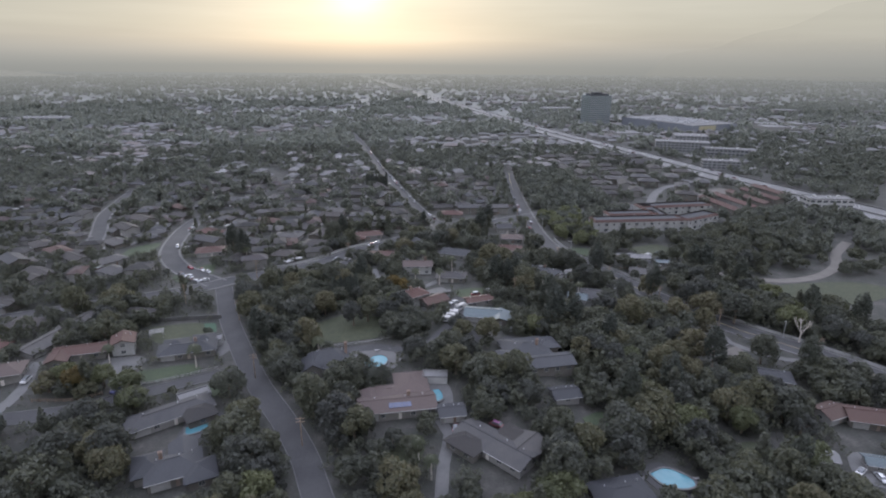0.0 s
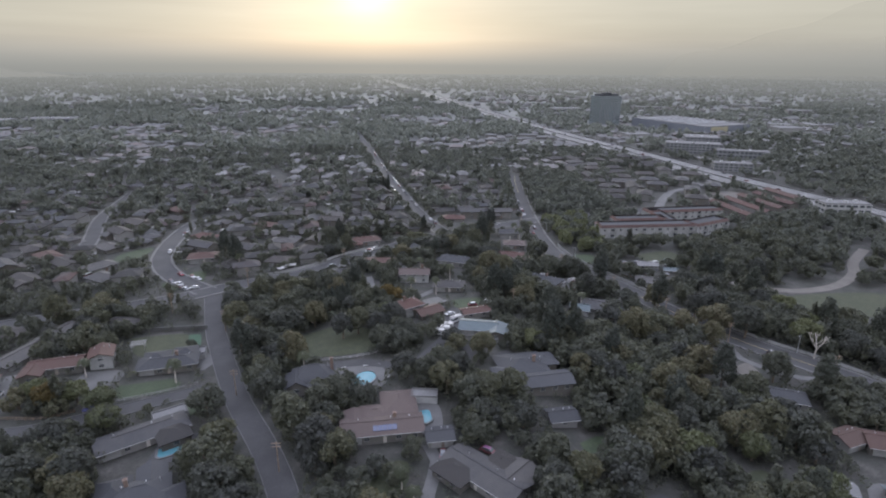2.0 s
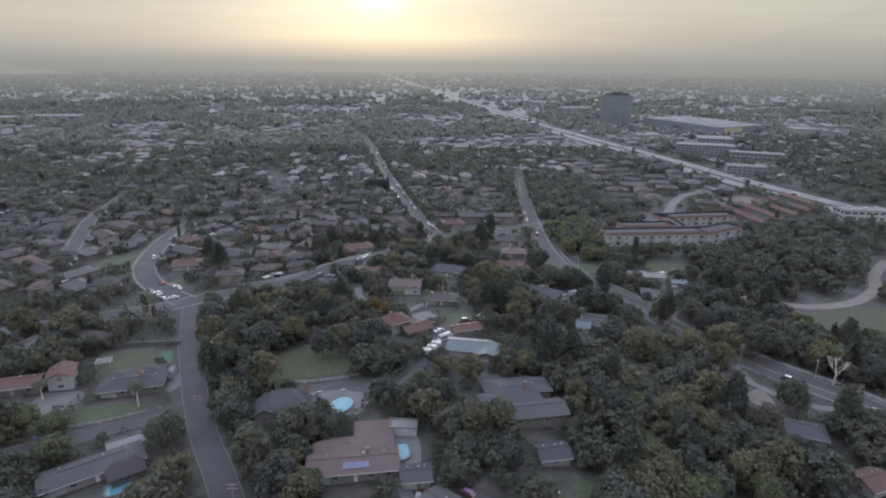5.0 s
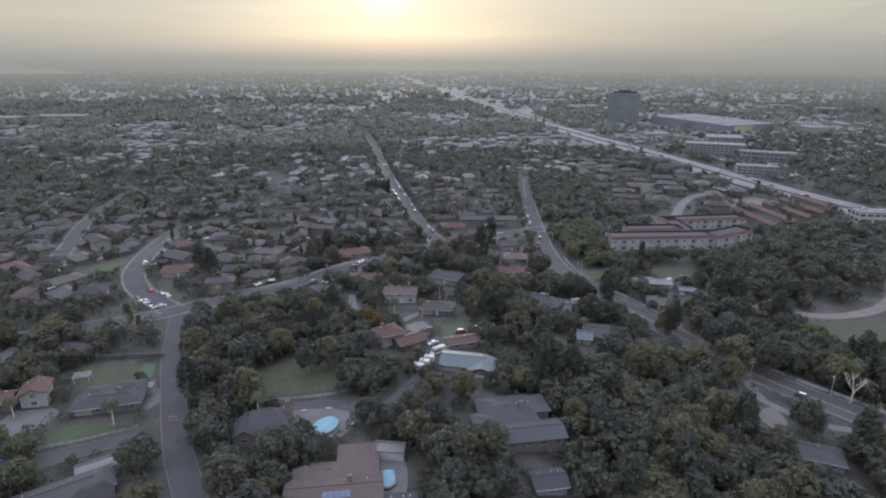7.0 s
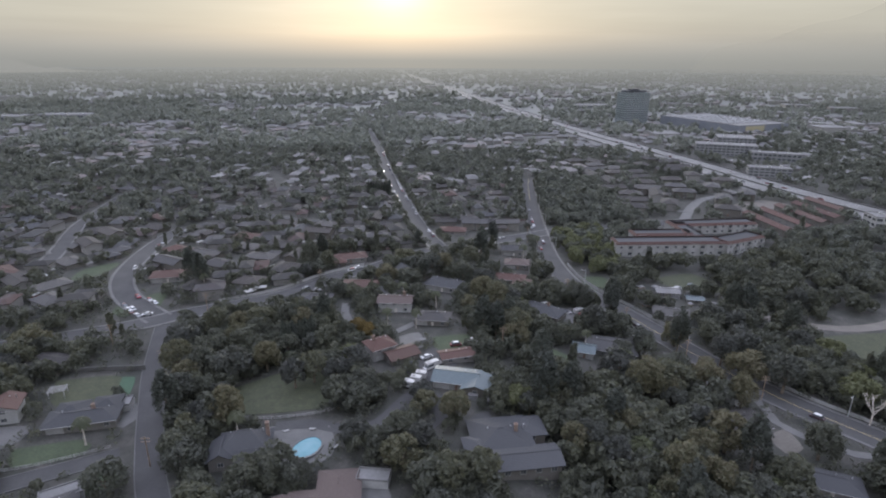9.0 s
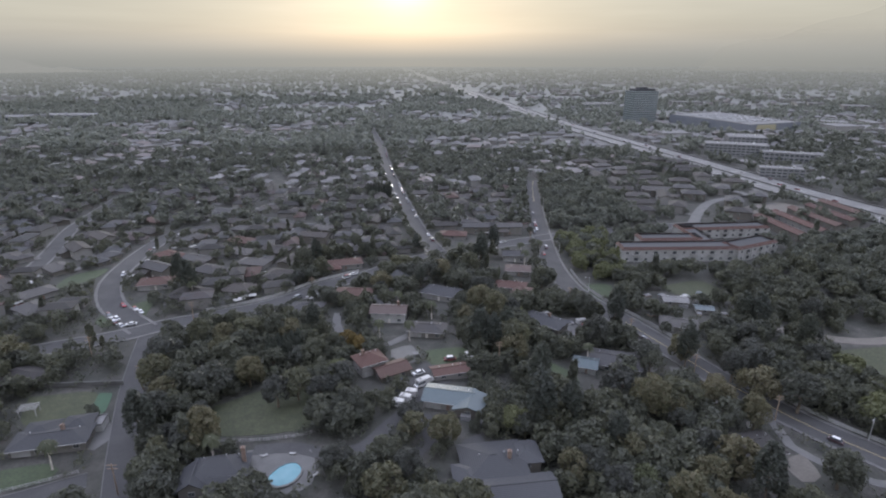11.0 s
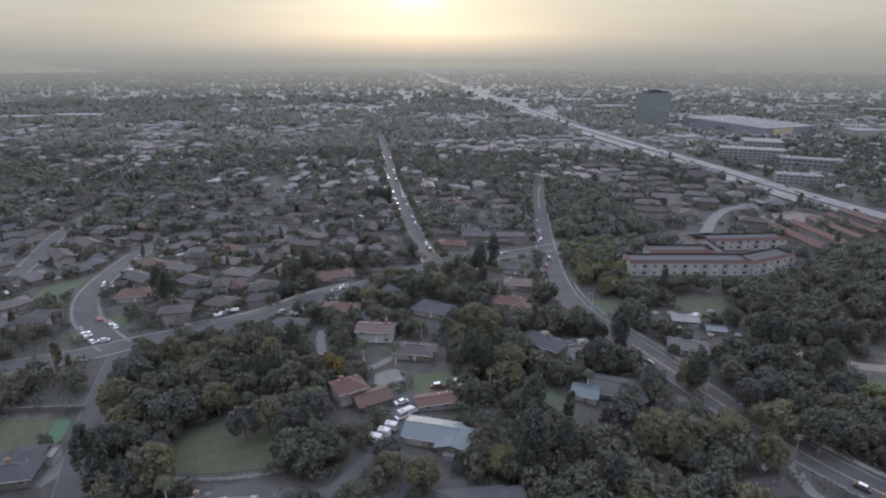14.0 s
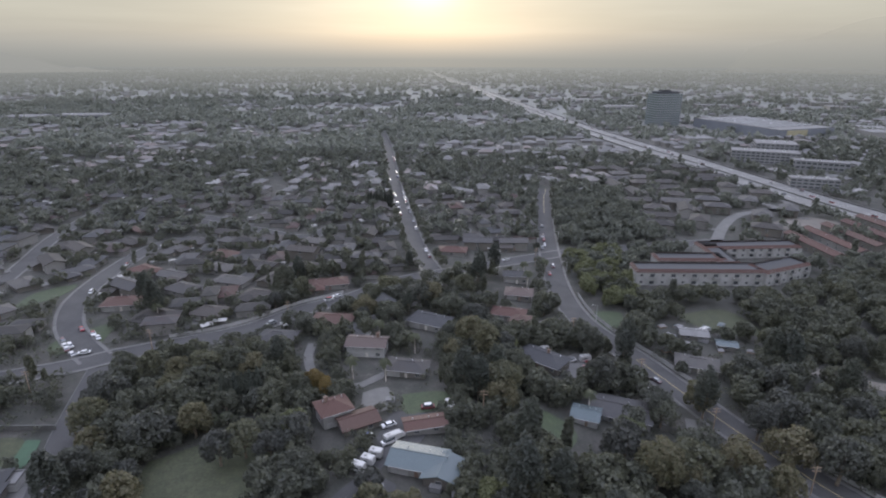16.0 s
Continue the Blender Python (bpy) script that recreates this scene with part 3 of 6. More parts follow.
def pool(pts, label, high=0.2):
    mid = sum((Vector(p) for p in pts), Vector((0, 0))) / len(pts)
    pts = [tuple(mid + (Vector(p) - mid) * 0.84) for p in pts]
    top = max(terrain(*p) for p in pts) + high
    ring = [Vector((p.x, p.y)) for p in spline([*pts, pts[0]], 1.2)[:-1]]
    ob = root("swimming_pool", pose(mid.x, mid.y, top), label, "swimming pool")
    n, rim = len(ring), Shape()
    outer = [mid + (p - mid) * (1 + 0.7 / max(1.0, (p - mid).length)) for p in ring]
    for ps, z in ((outer, -0.8), (outer, 0.06), (ring, 0.06), (ring, -0.8)):
        rim.v += [(p.x - mid.x, p.y - mid.y, z) for p in ps]
    rim.f += [(r * n + i, r * n + (i + 1) % n, (r + 1) * n + (i + 1) % n, (r + 1) * n + i) for r in range(3) for i in range(n)]
    part("coping", rim, M["kerb"], ob, "pale stone coping")
    part("water", Shape().plate([(p.x - mid.x, p.y - mid.y) for p in ring], -0.7, -0.08), M["water"], ob, "turquoise water")
    KEEP_OFF.append((mid.x, mid.y, 8))


pool([(-34, 190.5), (-30.5, 196.5), (-26, 198), (-23.4, 194.5), (-25, 189.5), (-29.5, 187.4)], "turquoise kidney-shaped swimming pool on a terrace", 0.25)
pool([(-10.3, 172.5), (-6.6, 173.1), (-5.9, 166.5), (-9.4, 165.2)], "turquoise rectangular swimming pool beside a tiled house")
pool([(48.5, 132), (55, 134), (61, 129), (61, 125), (56, 124), (50.5, 127)], "pale blue curved swimming pool in a garden")
pool([(-88, 163), (-82, 166), (-80, 162), (-86, 158.5)], "turquoise swimming pool behind a long house")


def backdrop():
    """Glowing veil that paints haze over the far plain, where it meets the sky."""
    mat = bpy.data.materials.new("painted_haze_veil")
    mat.use_nodes = True
    nt = mat.node_tree
    nt.nodes.remove(nt.nodes["Principled BSDF"])
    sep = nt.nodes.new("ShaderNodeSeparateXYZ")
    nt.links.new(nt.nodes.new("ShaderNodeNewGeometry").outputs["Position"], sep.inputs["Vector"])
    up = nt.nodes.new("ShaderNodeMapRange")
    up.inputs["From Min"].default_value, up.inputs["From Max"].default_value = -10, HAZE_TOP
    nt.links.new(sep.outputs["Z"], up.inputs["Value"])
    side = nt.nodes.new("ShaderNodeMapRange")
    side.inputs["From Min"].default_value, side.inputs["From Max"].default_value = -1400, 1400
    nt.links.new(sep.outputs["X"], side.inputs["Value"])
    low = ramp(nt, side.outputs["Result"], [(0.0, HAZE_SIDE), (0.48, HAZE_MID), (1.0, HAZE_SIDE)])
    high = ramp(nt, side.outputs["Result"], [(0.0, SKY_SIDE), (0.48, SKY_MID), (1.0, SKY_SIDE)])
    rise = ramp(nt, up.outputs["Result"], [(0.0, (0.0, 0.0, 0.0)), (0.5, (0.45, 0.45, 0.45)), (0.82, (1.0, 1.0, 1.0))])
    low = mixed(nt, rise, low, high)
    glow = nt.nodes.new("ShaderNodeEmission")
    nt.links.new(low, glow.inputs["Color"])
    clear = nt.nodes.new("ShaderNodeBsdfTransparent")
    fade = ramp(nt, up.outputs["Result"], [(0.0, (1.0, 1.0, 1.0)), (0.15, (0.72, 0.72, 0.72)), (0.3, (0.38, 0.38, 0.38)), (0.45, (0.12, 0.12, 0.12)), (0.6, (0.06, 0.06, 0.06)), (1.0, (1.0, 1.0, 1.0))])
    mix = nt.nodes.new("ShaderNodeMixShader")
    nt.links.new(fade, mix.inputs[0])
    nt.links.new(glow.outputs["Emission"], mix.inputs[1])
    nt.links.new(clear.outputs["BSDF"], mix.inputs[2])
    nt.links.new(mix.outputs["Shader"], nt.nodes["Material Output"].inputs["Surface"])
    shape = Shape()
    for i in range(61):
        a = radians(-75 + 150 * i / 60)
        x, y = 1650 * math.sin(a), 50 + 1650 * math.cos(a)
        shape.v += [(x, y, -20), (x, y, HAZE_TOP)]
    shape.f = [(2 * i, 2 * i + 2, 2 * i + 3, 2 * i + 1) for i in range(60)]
    ob = tagged(new("backdrop", shape.mesh("backdrop", mat)), "glowing painted haze veil across the far plain at the horizon", "backdrop", kind="structure")
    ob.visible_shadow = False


# painted haze colours, brighter in the middle for the sun's glow
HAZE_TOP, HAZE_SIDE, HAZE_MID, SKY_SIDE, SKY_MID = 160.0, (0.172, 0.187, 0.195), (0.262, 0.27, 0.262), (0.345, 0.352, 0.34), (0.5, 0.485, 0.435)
backdrop()


def hills(name, label, azimuth, profile, colour, solid):
    """A faint ridge, its haze painted as a dim glow, as far off as the backdrop."""
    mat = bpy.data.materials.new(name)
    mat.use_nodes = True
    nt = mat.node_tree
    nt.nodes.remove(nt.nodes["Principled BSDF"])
    # emits its haze colour, part transparent, rather than being lit
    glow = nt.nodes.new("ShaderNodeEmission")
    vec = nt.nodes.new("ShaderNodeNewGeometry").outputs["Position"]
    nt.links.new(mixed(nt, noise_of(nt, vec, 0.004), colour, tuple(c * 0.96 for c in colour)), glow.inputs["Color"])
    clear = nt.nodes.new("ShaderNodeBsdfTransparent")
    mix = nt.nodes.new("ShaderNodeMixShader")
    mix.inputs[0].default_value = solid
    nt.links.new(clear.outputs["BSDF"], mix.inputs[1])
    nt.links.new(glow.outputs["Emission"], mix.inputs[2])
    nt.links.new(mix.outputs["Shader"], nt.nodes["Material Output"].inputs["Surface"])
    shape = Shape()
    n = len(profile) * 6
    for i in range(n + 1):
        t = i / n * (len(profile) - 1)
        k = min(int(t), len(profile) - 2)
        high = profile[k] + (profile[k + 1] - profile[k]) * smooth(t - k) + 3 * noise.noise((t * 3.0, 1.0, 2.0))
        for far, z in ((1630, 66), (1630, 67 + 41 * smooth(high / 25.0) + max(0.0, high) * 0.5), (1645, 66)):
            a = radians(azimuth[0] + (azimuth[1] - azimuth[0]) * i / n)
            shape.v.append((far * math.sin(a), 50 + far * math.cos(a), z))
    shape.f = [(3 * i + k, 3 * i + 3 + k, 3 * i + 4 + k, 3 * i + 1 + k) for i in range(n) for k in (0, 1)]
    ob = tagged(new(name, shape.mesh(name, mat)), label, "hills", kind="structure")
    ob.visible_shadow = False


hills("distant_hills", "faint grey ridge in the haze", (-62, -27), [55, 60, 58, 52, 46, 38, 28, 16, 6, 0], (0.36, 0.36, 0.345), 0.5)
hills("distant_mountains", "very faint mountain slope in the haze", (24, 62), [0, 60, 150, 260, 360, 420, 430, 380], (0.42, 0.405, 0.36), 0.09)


# ---- houses ----
def roof_shape(w, d, style, pitch, over=0.6):
    """A roof with its eaves at height 0, round the middle; the ridge runs along the longer side."""
    s = Shape()
    turn = d > w
    if turn:
        w, d = d, w
    a, b = w / 2 + over, d / 2 + over
    rise = b * pitch
    if style == "hip":
        r = max(0.3, a - b)
        v = [(-a, -b, 0), (a, -b, 0), (a, b, 0), (-a, b, 0), (-a, -b, 0.22), (a, -b, 0.22), (a, b, 0.22), (-a, b, 0.22), (-r, 0, rise + 0.22), (r, 0, rise + 0.22)]
        f = [(3, 2, 1, 0), (0, 1, 5, 4), (1, 2, 6, 5), (2, 3, 7, 6), (3, 0, 4, 7), (4, 5, 9, 8), (5, 6, 9), (6, 7, 8, 9), (7, 4, 8)]
    elif style == "gable":
        v = [(-a, -b, 0), (a, -b, 0), (a, 0, rise), (-a, 0, rise), (-a, b, 0), (a, b, 0)]
        v += [(x, y, z + 0.24) for x, y, z in v]
        f = [(0, 3, 2, 1), (3, 4, 5, 2), (6, 7, 8, 9), (9, 8, 11, 10), (0, 1, 7, 6), (4, 10, 11, 5), (0, 6, 9, 3), (3, 9, 10, 4), (1, 2, 8, 7), (2, 5, 11, 8)]
    else:
        s.box(-a + over, -b + over, -0.1, a - over, b - over, 0.1)
        s.box(-a + over, -b + over, 0.1, a - over, -b + over + 0.25, 0.55).box(-a + over, b - over - 0.25, 0.1, a - over, b - over, 0.55)
        s.box(-a + over, -b + over + 0.25, 0.1, -a + over + 0.25, b - over - 0.25, 0.55).box(a - over - 0.25, -b + over + 0.25, 0.1, a - over, b - over - 0.25, 0.55)
        v, f = [], []
    s.add(v, f)
    if turn:
        s.v = [(-y, x, z) for x, y, z in s.v]
    return s


def wall_shape(w, d, h, style, pitch, over=0.6):
    s = Shape().box(-w / 2, -d / 2, -2.0, w / 2, d / 2, h)
    if style == "gable":
        turn = d > w
        a, b = (d / 2, w / 2) if turn else (w / 2, d / 2)
        low, top = over * pitch, (b + over) * pitch
        v = [(x, y, h + z) for x in (-a, a) for y, z in ((-b, 0), (b, 0), (b, low), (0, top), (-b, low))]
        if turn:
            v = [(-y, x, z) for x, y, z in v]
        s.add(v, [(0, 1, 2, 3, 4), (9, 8, 7, 6, 5), (2, 7, 8, 3), (3, 8, 9, 4), (0, 4, 9, 5), (1, 6, 7, 2)])
    return s


WINDOW_FRAME = Shape().box(-0.85, -0.07, -0.1, 0.85, 0.05, 0.02).box(-0.85, -0.07, 1.2, 0.85, 0.05, 1.32).box(-0.85, -0.07, 0.02, -0.73, 0.05, 1.2).box(0.73, -0.07, 0.02, 0.85, 0.05, 1.2).box(-0.04, -0.05, 0.02, 0.04, 0.05, 1.2).mesh("window_frame", M["trim"])
WINDOW_PANE = Shape().box(-0.73, -0.03, 0.02, 0.73, 0.03, 1.2).mesh("pane", M["pane"])
GARAGE = Shape().box(-2.4, -0.06, 0.0, 2.4, 0.05, 2.2)
for gz in (0.55, 1.1, 1.65):
    GARAGE.box(-2.4, -0.08, gz - 0.03, 2.4, -0.06, gz + 0.03)
GARAGE = GARAGE.mesh("garage_door", M["trim"])
DOOR = Shape().box(-0.5, -0.06, 0.0, 0.5, 0.05, 2.1).box(-0.36, -0.09, 0.2, 0.36, -0.06, 0.95).box(-0.36, -0.09, 1.1, 0.36, -0.06, 1.95).mesh("door", M["door"])


def house(m, wings, roof="roof", wall="stucco", label="", category="house", group="", chimney=None, garage=True, windows=True, name="house", bay=4.2, drive=False):
    """wings: (x, y, width, depth, height, roof style, pitch), in the house's own plan."""
    ob = root(name, m, label, category, group)
    for n, (x, y, w, d, h, style, pitch) in enumerate(wings):
        lift = 0.003 * n
        body = part("wall", wall_shape(w - lift, d - lift, h + lift, style, pitch, 0.8), M[wall], ob, m=pose(x, y, 0))
        top = part("roof", roof_shape(w, d, style, pitch, 0.8), M[roof], ob, m=pose(x, y, h + 0.02 + lift))
        if style in ("hip", "gable") and max(w, d) > 7:
            long, half = max(w, d) / 2 + 0.8, min(w, d) / 2 + 0.8
            r = long - half if style == "hip" else long
            cap = Shape().box(-r, -0.17, half * pitch + 0.16, r, 0.17, half * pitch + 0.34)
            if d > w:
                cap.v = [(-q[1], q[0], q[2]) for q in cap.v]
            part("ridge_cap", cap, M[roof], top)
        if windows:
            storeys = 2 if h > 4.5 else 1
            for fl in range(storeys):
                for sx, sy, span, turn in ((0, -1, w, 0), (0, 1, w, 180), (-1, 0, d, -90), (1, 0, d, 90))[: 4 if bay < 5 else 2]:
                    count = max(1, int(span / bay))
                    for i in range(count):
                        o = (i + 0.5) / count * span - span / 2
                        if n == 0 and garage and fl == 0 and turn == 0 and i in (0, count // 2):
                            continue
                        px, py = (o, sy * (d / 2 + 0.02)) if sy else (sx * (w / 2 + 0.02), o)
                        win = part("window", WINDOW_FRAME, None, ob, m=pose(x + px, y + py, 1.0 + 2.8 * fl, 0, 0, turn))
                        part("pane", WINDOW_PANE, None, win)
            if n == 0 and garage:
                part("garage_door", GARAGE, None, ob, m=pose(x - w / 2 + 3.2, y - d / 2 - 0.02, 0))
                part("door", DOOR, None, ob, m=pose(x + 0.6, y - d / 2 - 0.02, 0))
    if drive:
        w, d = wings[0][2:4]
        part("driveway", Shape().box(-w / 2 + 0.8, -d / 2 - 8.0, -0.6, -w / 2 + 5.6, -d / 2 - 0.1, 0.18), M["concrete"], ob, "pale concrete driveway")
    elif windows:
        w, d, h, style, pitch = wings[0][2:]
        if style != "flat":
            for k in (-0.3, 0.12, 0.36):
                part("roof_vent", Shape().tube((w * k, d * 0.2, h + 0.2), (w * k, d * 0.2, h + d * 0.3 * pitch + 1.0), 0.16, 0.16, 6), M["metal"], ob)
            part("gutter", Shape().box(-w / 2 - 0.6, -d / 2 - 0.98, h + 0.03, w / 2 + 0.6, -d / 2 - 0.81, h + 0.2), M["trim"], ob)
    if chimney:
        x, y, h = chimney
        part("chimney", Shape().box(-0.5, -0.4, 0, 0.5, 0.4, h).box(-0.62, -0.52, h, 0.62, 0.52, h + 0.2).box(-0.25, -0.2, h + 0.2, 0.25, 0.2, h + 0.5), M["brick"], ob, "brick chimney", pose(x, y, 0))
    return ob


def at(x, y, turn=0, up=0.0):
    return pose(x, y, terrain(x, y) + up, 0, 0, turn)


def home(x, y, turn, wings, **more):
    wings = [(wx * 0.91, wy * 0.91, w * 0.91, d * 0.91, h * 0.86, style, pitch) for wx, wy, w, d, h, style, pitch in wings]
    ob = house(at(x, y, turn), wings, **more)
    c, s = math.cos(radians(turn)), math.sin(radians(turn))
    for wx, wy, w, d, *_ in wings:
        for k in (-0.3, 0, 0.3):
            ox, oy = (wx + k * w, wy) if w >= d else (wx, wy + k * d)
            KEEP_OFF.append((x + c * ox - s * oy, y + s * ox + c * oy, min(w, d) / 2 + 1.0))
    KEEP_OFF.extend(((x, y - 9, 6.0), (x, y - 15, 5.0)))  # open forecourt
    return ob


home(-45.5, 193, 8, [(0, 0, 15, 11, 3.6, "hip", 0.75), (-6.5, -2.5, 7, 9, 3.2, "gable", 0.6), (2, -6, 7, 6, 3.2, "gable", 0.65)], roof="slate", label="stucco house with a steep slate-grey hip roof and chimney", chimney=(6.3, 1.2, 8.6))
home(-21.5, 163, 4, [(0, 0, 26, 9.5, 3.4, "gable", 0.3), (6.5, 12, 11, 13, 3.8, "hip", 0.38), (-2, 7.5, 10, 8, 3.2, "hip", 0.3), (-9, 6, 6, 7, 3.0, "gable", 0.3)], roof="pink_tile", label="long stucco house under a faded pink clay tile roof", chimney=(4, 2, 5.6))
solar_house = root("solar_panel_array", pose(-20.5, 160.3, terrain(-21, 161) + 4.15, 17, 0, 4), "dark blue solar panels on a tiled roof", "solar panels")
for i in range(5):
    part("panel", Shape().box(-3.6 + 1.45 * i, -1, 0, -2.25 + 1.45 * i, 1, 0.06), M["solar"], solar_house)
home(-7.8, 178.2, -8, [(0, 0, 9.5, 5, 2.7, "flat", 0)], roof="white_roof", wall="white_wall", label="white flat-roofed patio cover beside a pool", category="patio cover", garage=False, windows=False, name="patio_cover")
home(18, 223.5, -14, [(-1, 0, 16, 10, 3.2, "gable", 0.3), (7, -2.5, 9, 10, 3.0, "gable", 0.3)], roof="blue_roof", label="house with a pale turquoise metal gable roof")
home(-10.5, 246, 30, [(0, 0, 10, 9, 5.6, "hip", 0.42), (5.5, -8, 12, 8, 3.2, "gable", 0.35)], roof="tile", label="two-storey stucco house with a red clay tile roof", chimney=(-2, 1, 8))
home(18, 241, 14, [(0, 0, 13, 6, 2.9, "gable", 0.25)], roof="tile", label="long low building with a red tile roof", garage=False)
home(29.5, 192, 6, [(-1.5, 2, 18, 16, 3.2, "hip", 0.26), (4, -10, 19, 9, 3.2, "gable", 0.3), (-10, -3, 7, 9, 3.0, "hip", 0.3), (9, 5, 8, 9, 3.0, "hip", 0.3)], roof="slate", label="broad ranch house with grey hip roofs and a white-trimmed front wing", chimney=(3, 1, 6.4))
home(35, 166, 6, [(0, 0, 9, 7, 2.7, "gable", 0.35)], roof="slate", label="small garden outbuilding with a grey gable roof", category="shed", garage=False, name="shed")
home(-4.5, 158, 4, [(0, 0, 8, 6.5, 2.8, "gable", 0.3)], roof="slate", label="small detached garage with a blue-grey roof", category="garage")
home(6.5, 141.5, -48, [(0, 0, 26, 10, 3.0, "gable", 0.28), (8, 6, 9, 10, 3.0, "gable", 0.28), (-7, -5, 11, 9, 3.0, "hip", 0.3), (1, 7, 7, 8, 3.0, "hip", 0.32)], roof="roof", label="large ranch house with a brown-grey shingle roof")
home(36.5, 120.5, 8, [(0, 0, 16, 11, 3.2, "hip", 0.32)], roof="slate", label="grey-roofed house beside a curved pool")
home(-83.5, 141.5, 20, [(0, 0, 15, 11, 3.4, "hip", 0.45), (7, -5, 8, 9, 3.2, "hip", 0.45), (-7, 4, 8, 10, 3.3, "hip", 0.5), (3, 7, 7, 8, 3.3, "gable", 0.5)], roof="slate", label="house with a dark blue-grey hip roof among trees", chimney=(-3, 2, 7))
home(-93.5, 168.2, 32, [(0, 0, 27, 9, 3.0, "hip", 0.3), (8, -6, 9, 9, 3.0, "hip", 0.3)], roof="roof", label="long brown-roofed ranch house on a slope")
home(-89, 178, 30, [(0, 0, 11, 6, 2.8, "flat", 0)], roof="white_roof", wall="white_wall", label="white flat-roofed carport beside a long house", category="carport", garage=False, windows=False, name="carport")
home(-101, 210.5, 12, [(0, 0, 22, 9, 3.2, "hip", 0.36), (-5, 5, 9, 9, 3.2, "hip", 0.36), (6, 6, 8, 8, 3.6, "hip", 0.36)], roof="slate", label="broad stucco house with grey hip roofs", chimney=(3, 1, 6))
home(-94.5, 219, 10, [(0, 0, 9, 6, 2.7, "flat", 0)], roof="white_roof", wall="white_wall", label="white flat-roofed patio cover", category="patio cover", garage=False, windows=False, name="patio_cover")
home(-125, 212.5, 18, [(0, 0, 8, 9, 5.6, "gable", 0.4)], roof="tile", wall="white_wall", label="two-storey white house with a red tile gable roof", garage=False)
home(-138, 207.5, 12, [(0, 0, 18, 8, 3.2, "gable", 0.33), (-7, -5, 7, 8, 3.2, "gable", 0.33)], roof="tile", label="long low house with an orange tile roof")
home(-157, 193.5, 15, [(0, 0, 13, 10, 4.2, "hip", 0.4)], roof="pink_tile", label="tan stucco house with a pinkish tile hip roof")
home(84, 262.5, -20, [(0, 0, 22, 13, 3.2, "gable", 0.22)], roof="roof", label="wide brown-roofed ranch house beside the avenue")
home(71, 257.5, -20, [(0, 0, 9, 8, 3.0, "gable", 0.3)], roof="blue_roof", wall="white_wall", label="small white building with a pale roof")
home(62, 293.5, -38, [(0, 0, 20, 11, 3.2, "hip", 0.33)], roof="slate", label="house with a dark blue-grey hip roof", chimney=(2, 1, 6))
home(52.5, 332, -15, [(0, 0, 16, 9, 3.2, "hip", 0.36), (7, -6, 9, 8, 3.0, "hip", 0.36)], roof="tile", label="ranch house with a red clay tile hip roof")
home(60, 357.5, -10, [(0, 0, 14, 10, 3.4, "hip", 0.36)], roof="pink_tile", label="stucco house with a pinkish-brown tile roof")
home(61, 380.5, -5, [(0, 0, 14, 9, 4.6, "gable", 0.36)], roof="roof", label="two-storey tan house by the junction")
home(17, 317.5, -25, [(0, 0, 18, 11, 3.4, "hip", 0.36)], roof="slate", label="house with a blue-grey hip roof among dark trees")
home(-6.5, 292.5, -5, [(0, 0, 16, 9, 5.4, "gable", 0.32)], roof="pink_tile", wall="white_wall", label="two-storey pale house with a dull pink roof", chimney=(4, 1, 8))
home(10, 277, -10, [(0, 0, 16, 9, 3.2, "hip", 0.32)], roof="roof", label="low house with a brown-grey roof")
home(133, 322, -12, [(0, 0, 12, 7, 2.8, "gable", 0.25)], roof="white_roof", label="shed with a pale metal roof in a cluttered yard", category="shed", garage=False, name="shed")
home(143, 312, -15, [(0, 0, 8, 5, 2.6, "gable", 0.25)], roof="blue_roof", label="small shed with a bright turquoise roof", category="shed", garage=False, name="shed")
home(124, 296, -20, [(0, 0, 17, 10, 3.0, "hip", 0.3)], roof="roof", label="low brown-roofed house beside the avenue")
home(112.5, 211.5, 10, [(0, 0, 14, 11, 3.0, "hip", 0.34)], roof="roof", label="brown hip-roofed house among trees")
home(121.5, 183, -25, [(0, 0, 18, 9, 3.0, "hip", 0.36)], roof="slate", label="blue-grey hip-roofed house among trees")
home(139.5, 154, -20, [(0, 0, 17, 10, 3.2, "gable", 0.33)], roof="tile", label="house with a dull red tile roof")
home(127.5, 158, 15, [(0, 0, 10, 8, 3.2, "gable", 0.36)], roof="tile", label="small house with a dull red roof")
home(109, 137, -20, [(0, 0, 6, 5, 2.6, "gable", 0.3)], roof="white_roof", label="small shed with a pale roof", category="shed", garage=False, name="shed")
home(123, 133, -20, [(0, 0, 7, 5, 2.6, "gable", 0.3)], roof="blue_roof", label="small shed with a pale blue roof", category="shed", garage=False, name="shed")
home(-36, 361, 15, [(0, 0, 21, 10, 3.2, "hip", 0.34), (-7, -6, 8, 8, 3.0, "hip", 0.34)], roof="tile", label="ranch house with a bright red tile roof")
home(-126, 335, 10, [(0, 0, 17, 11, 3.2, "hip", 0.34)], roof="tile", label="ranch house with an orange-red tile roof")

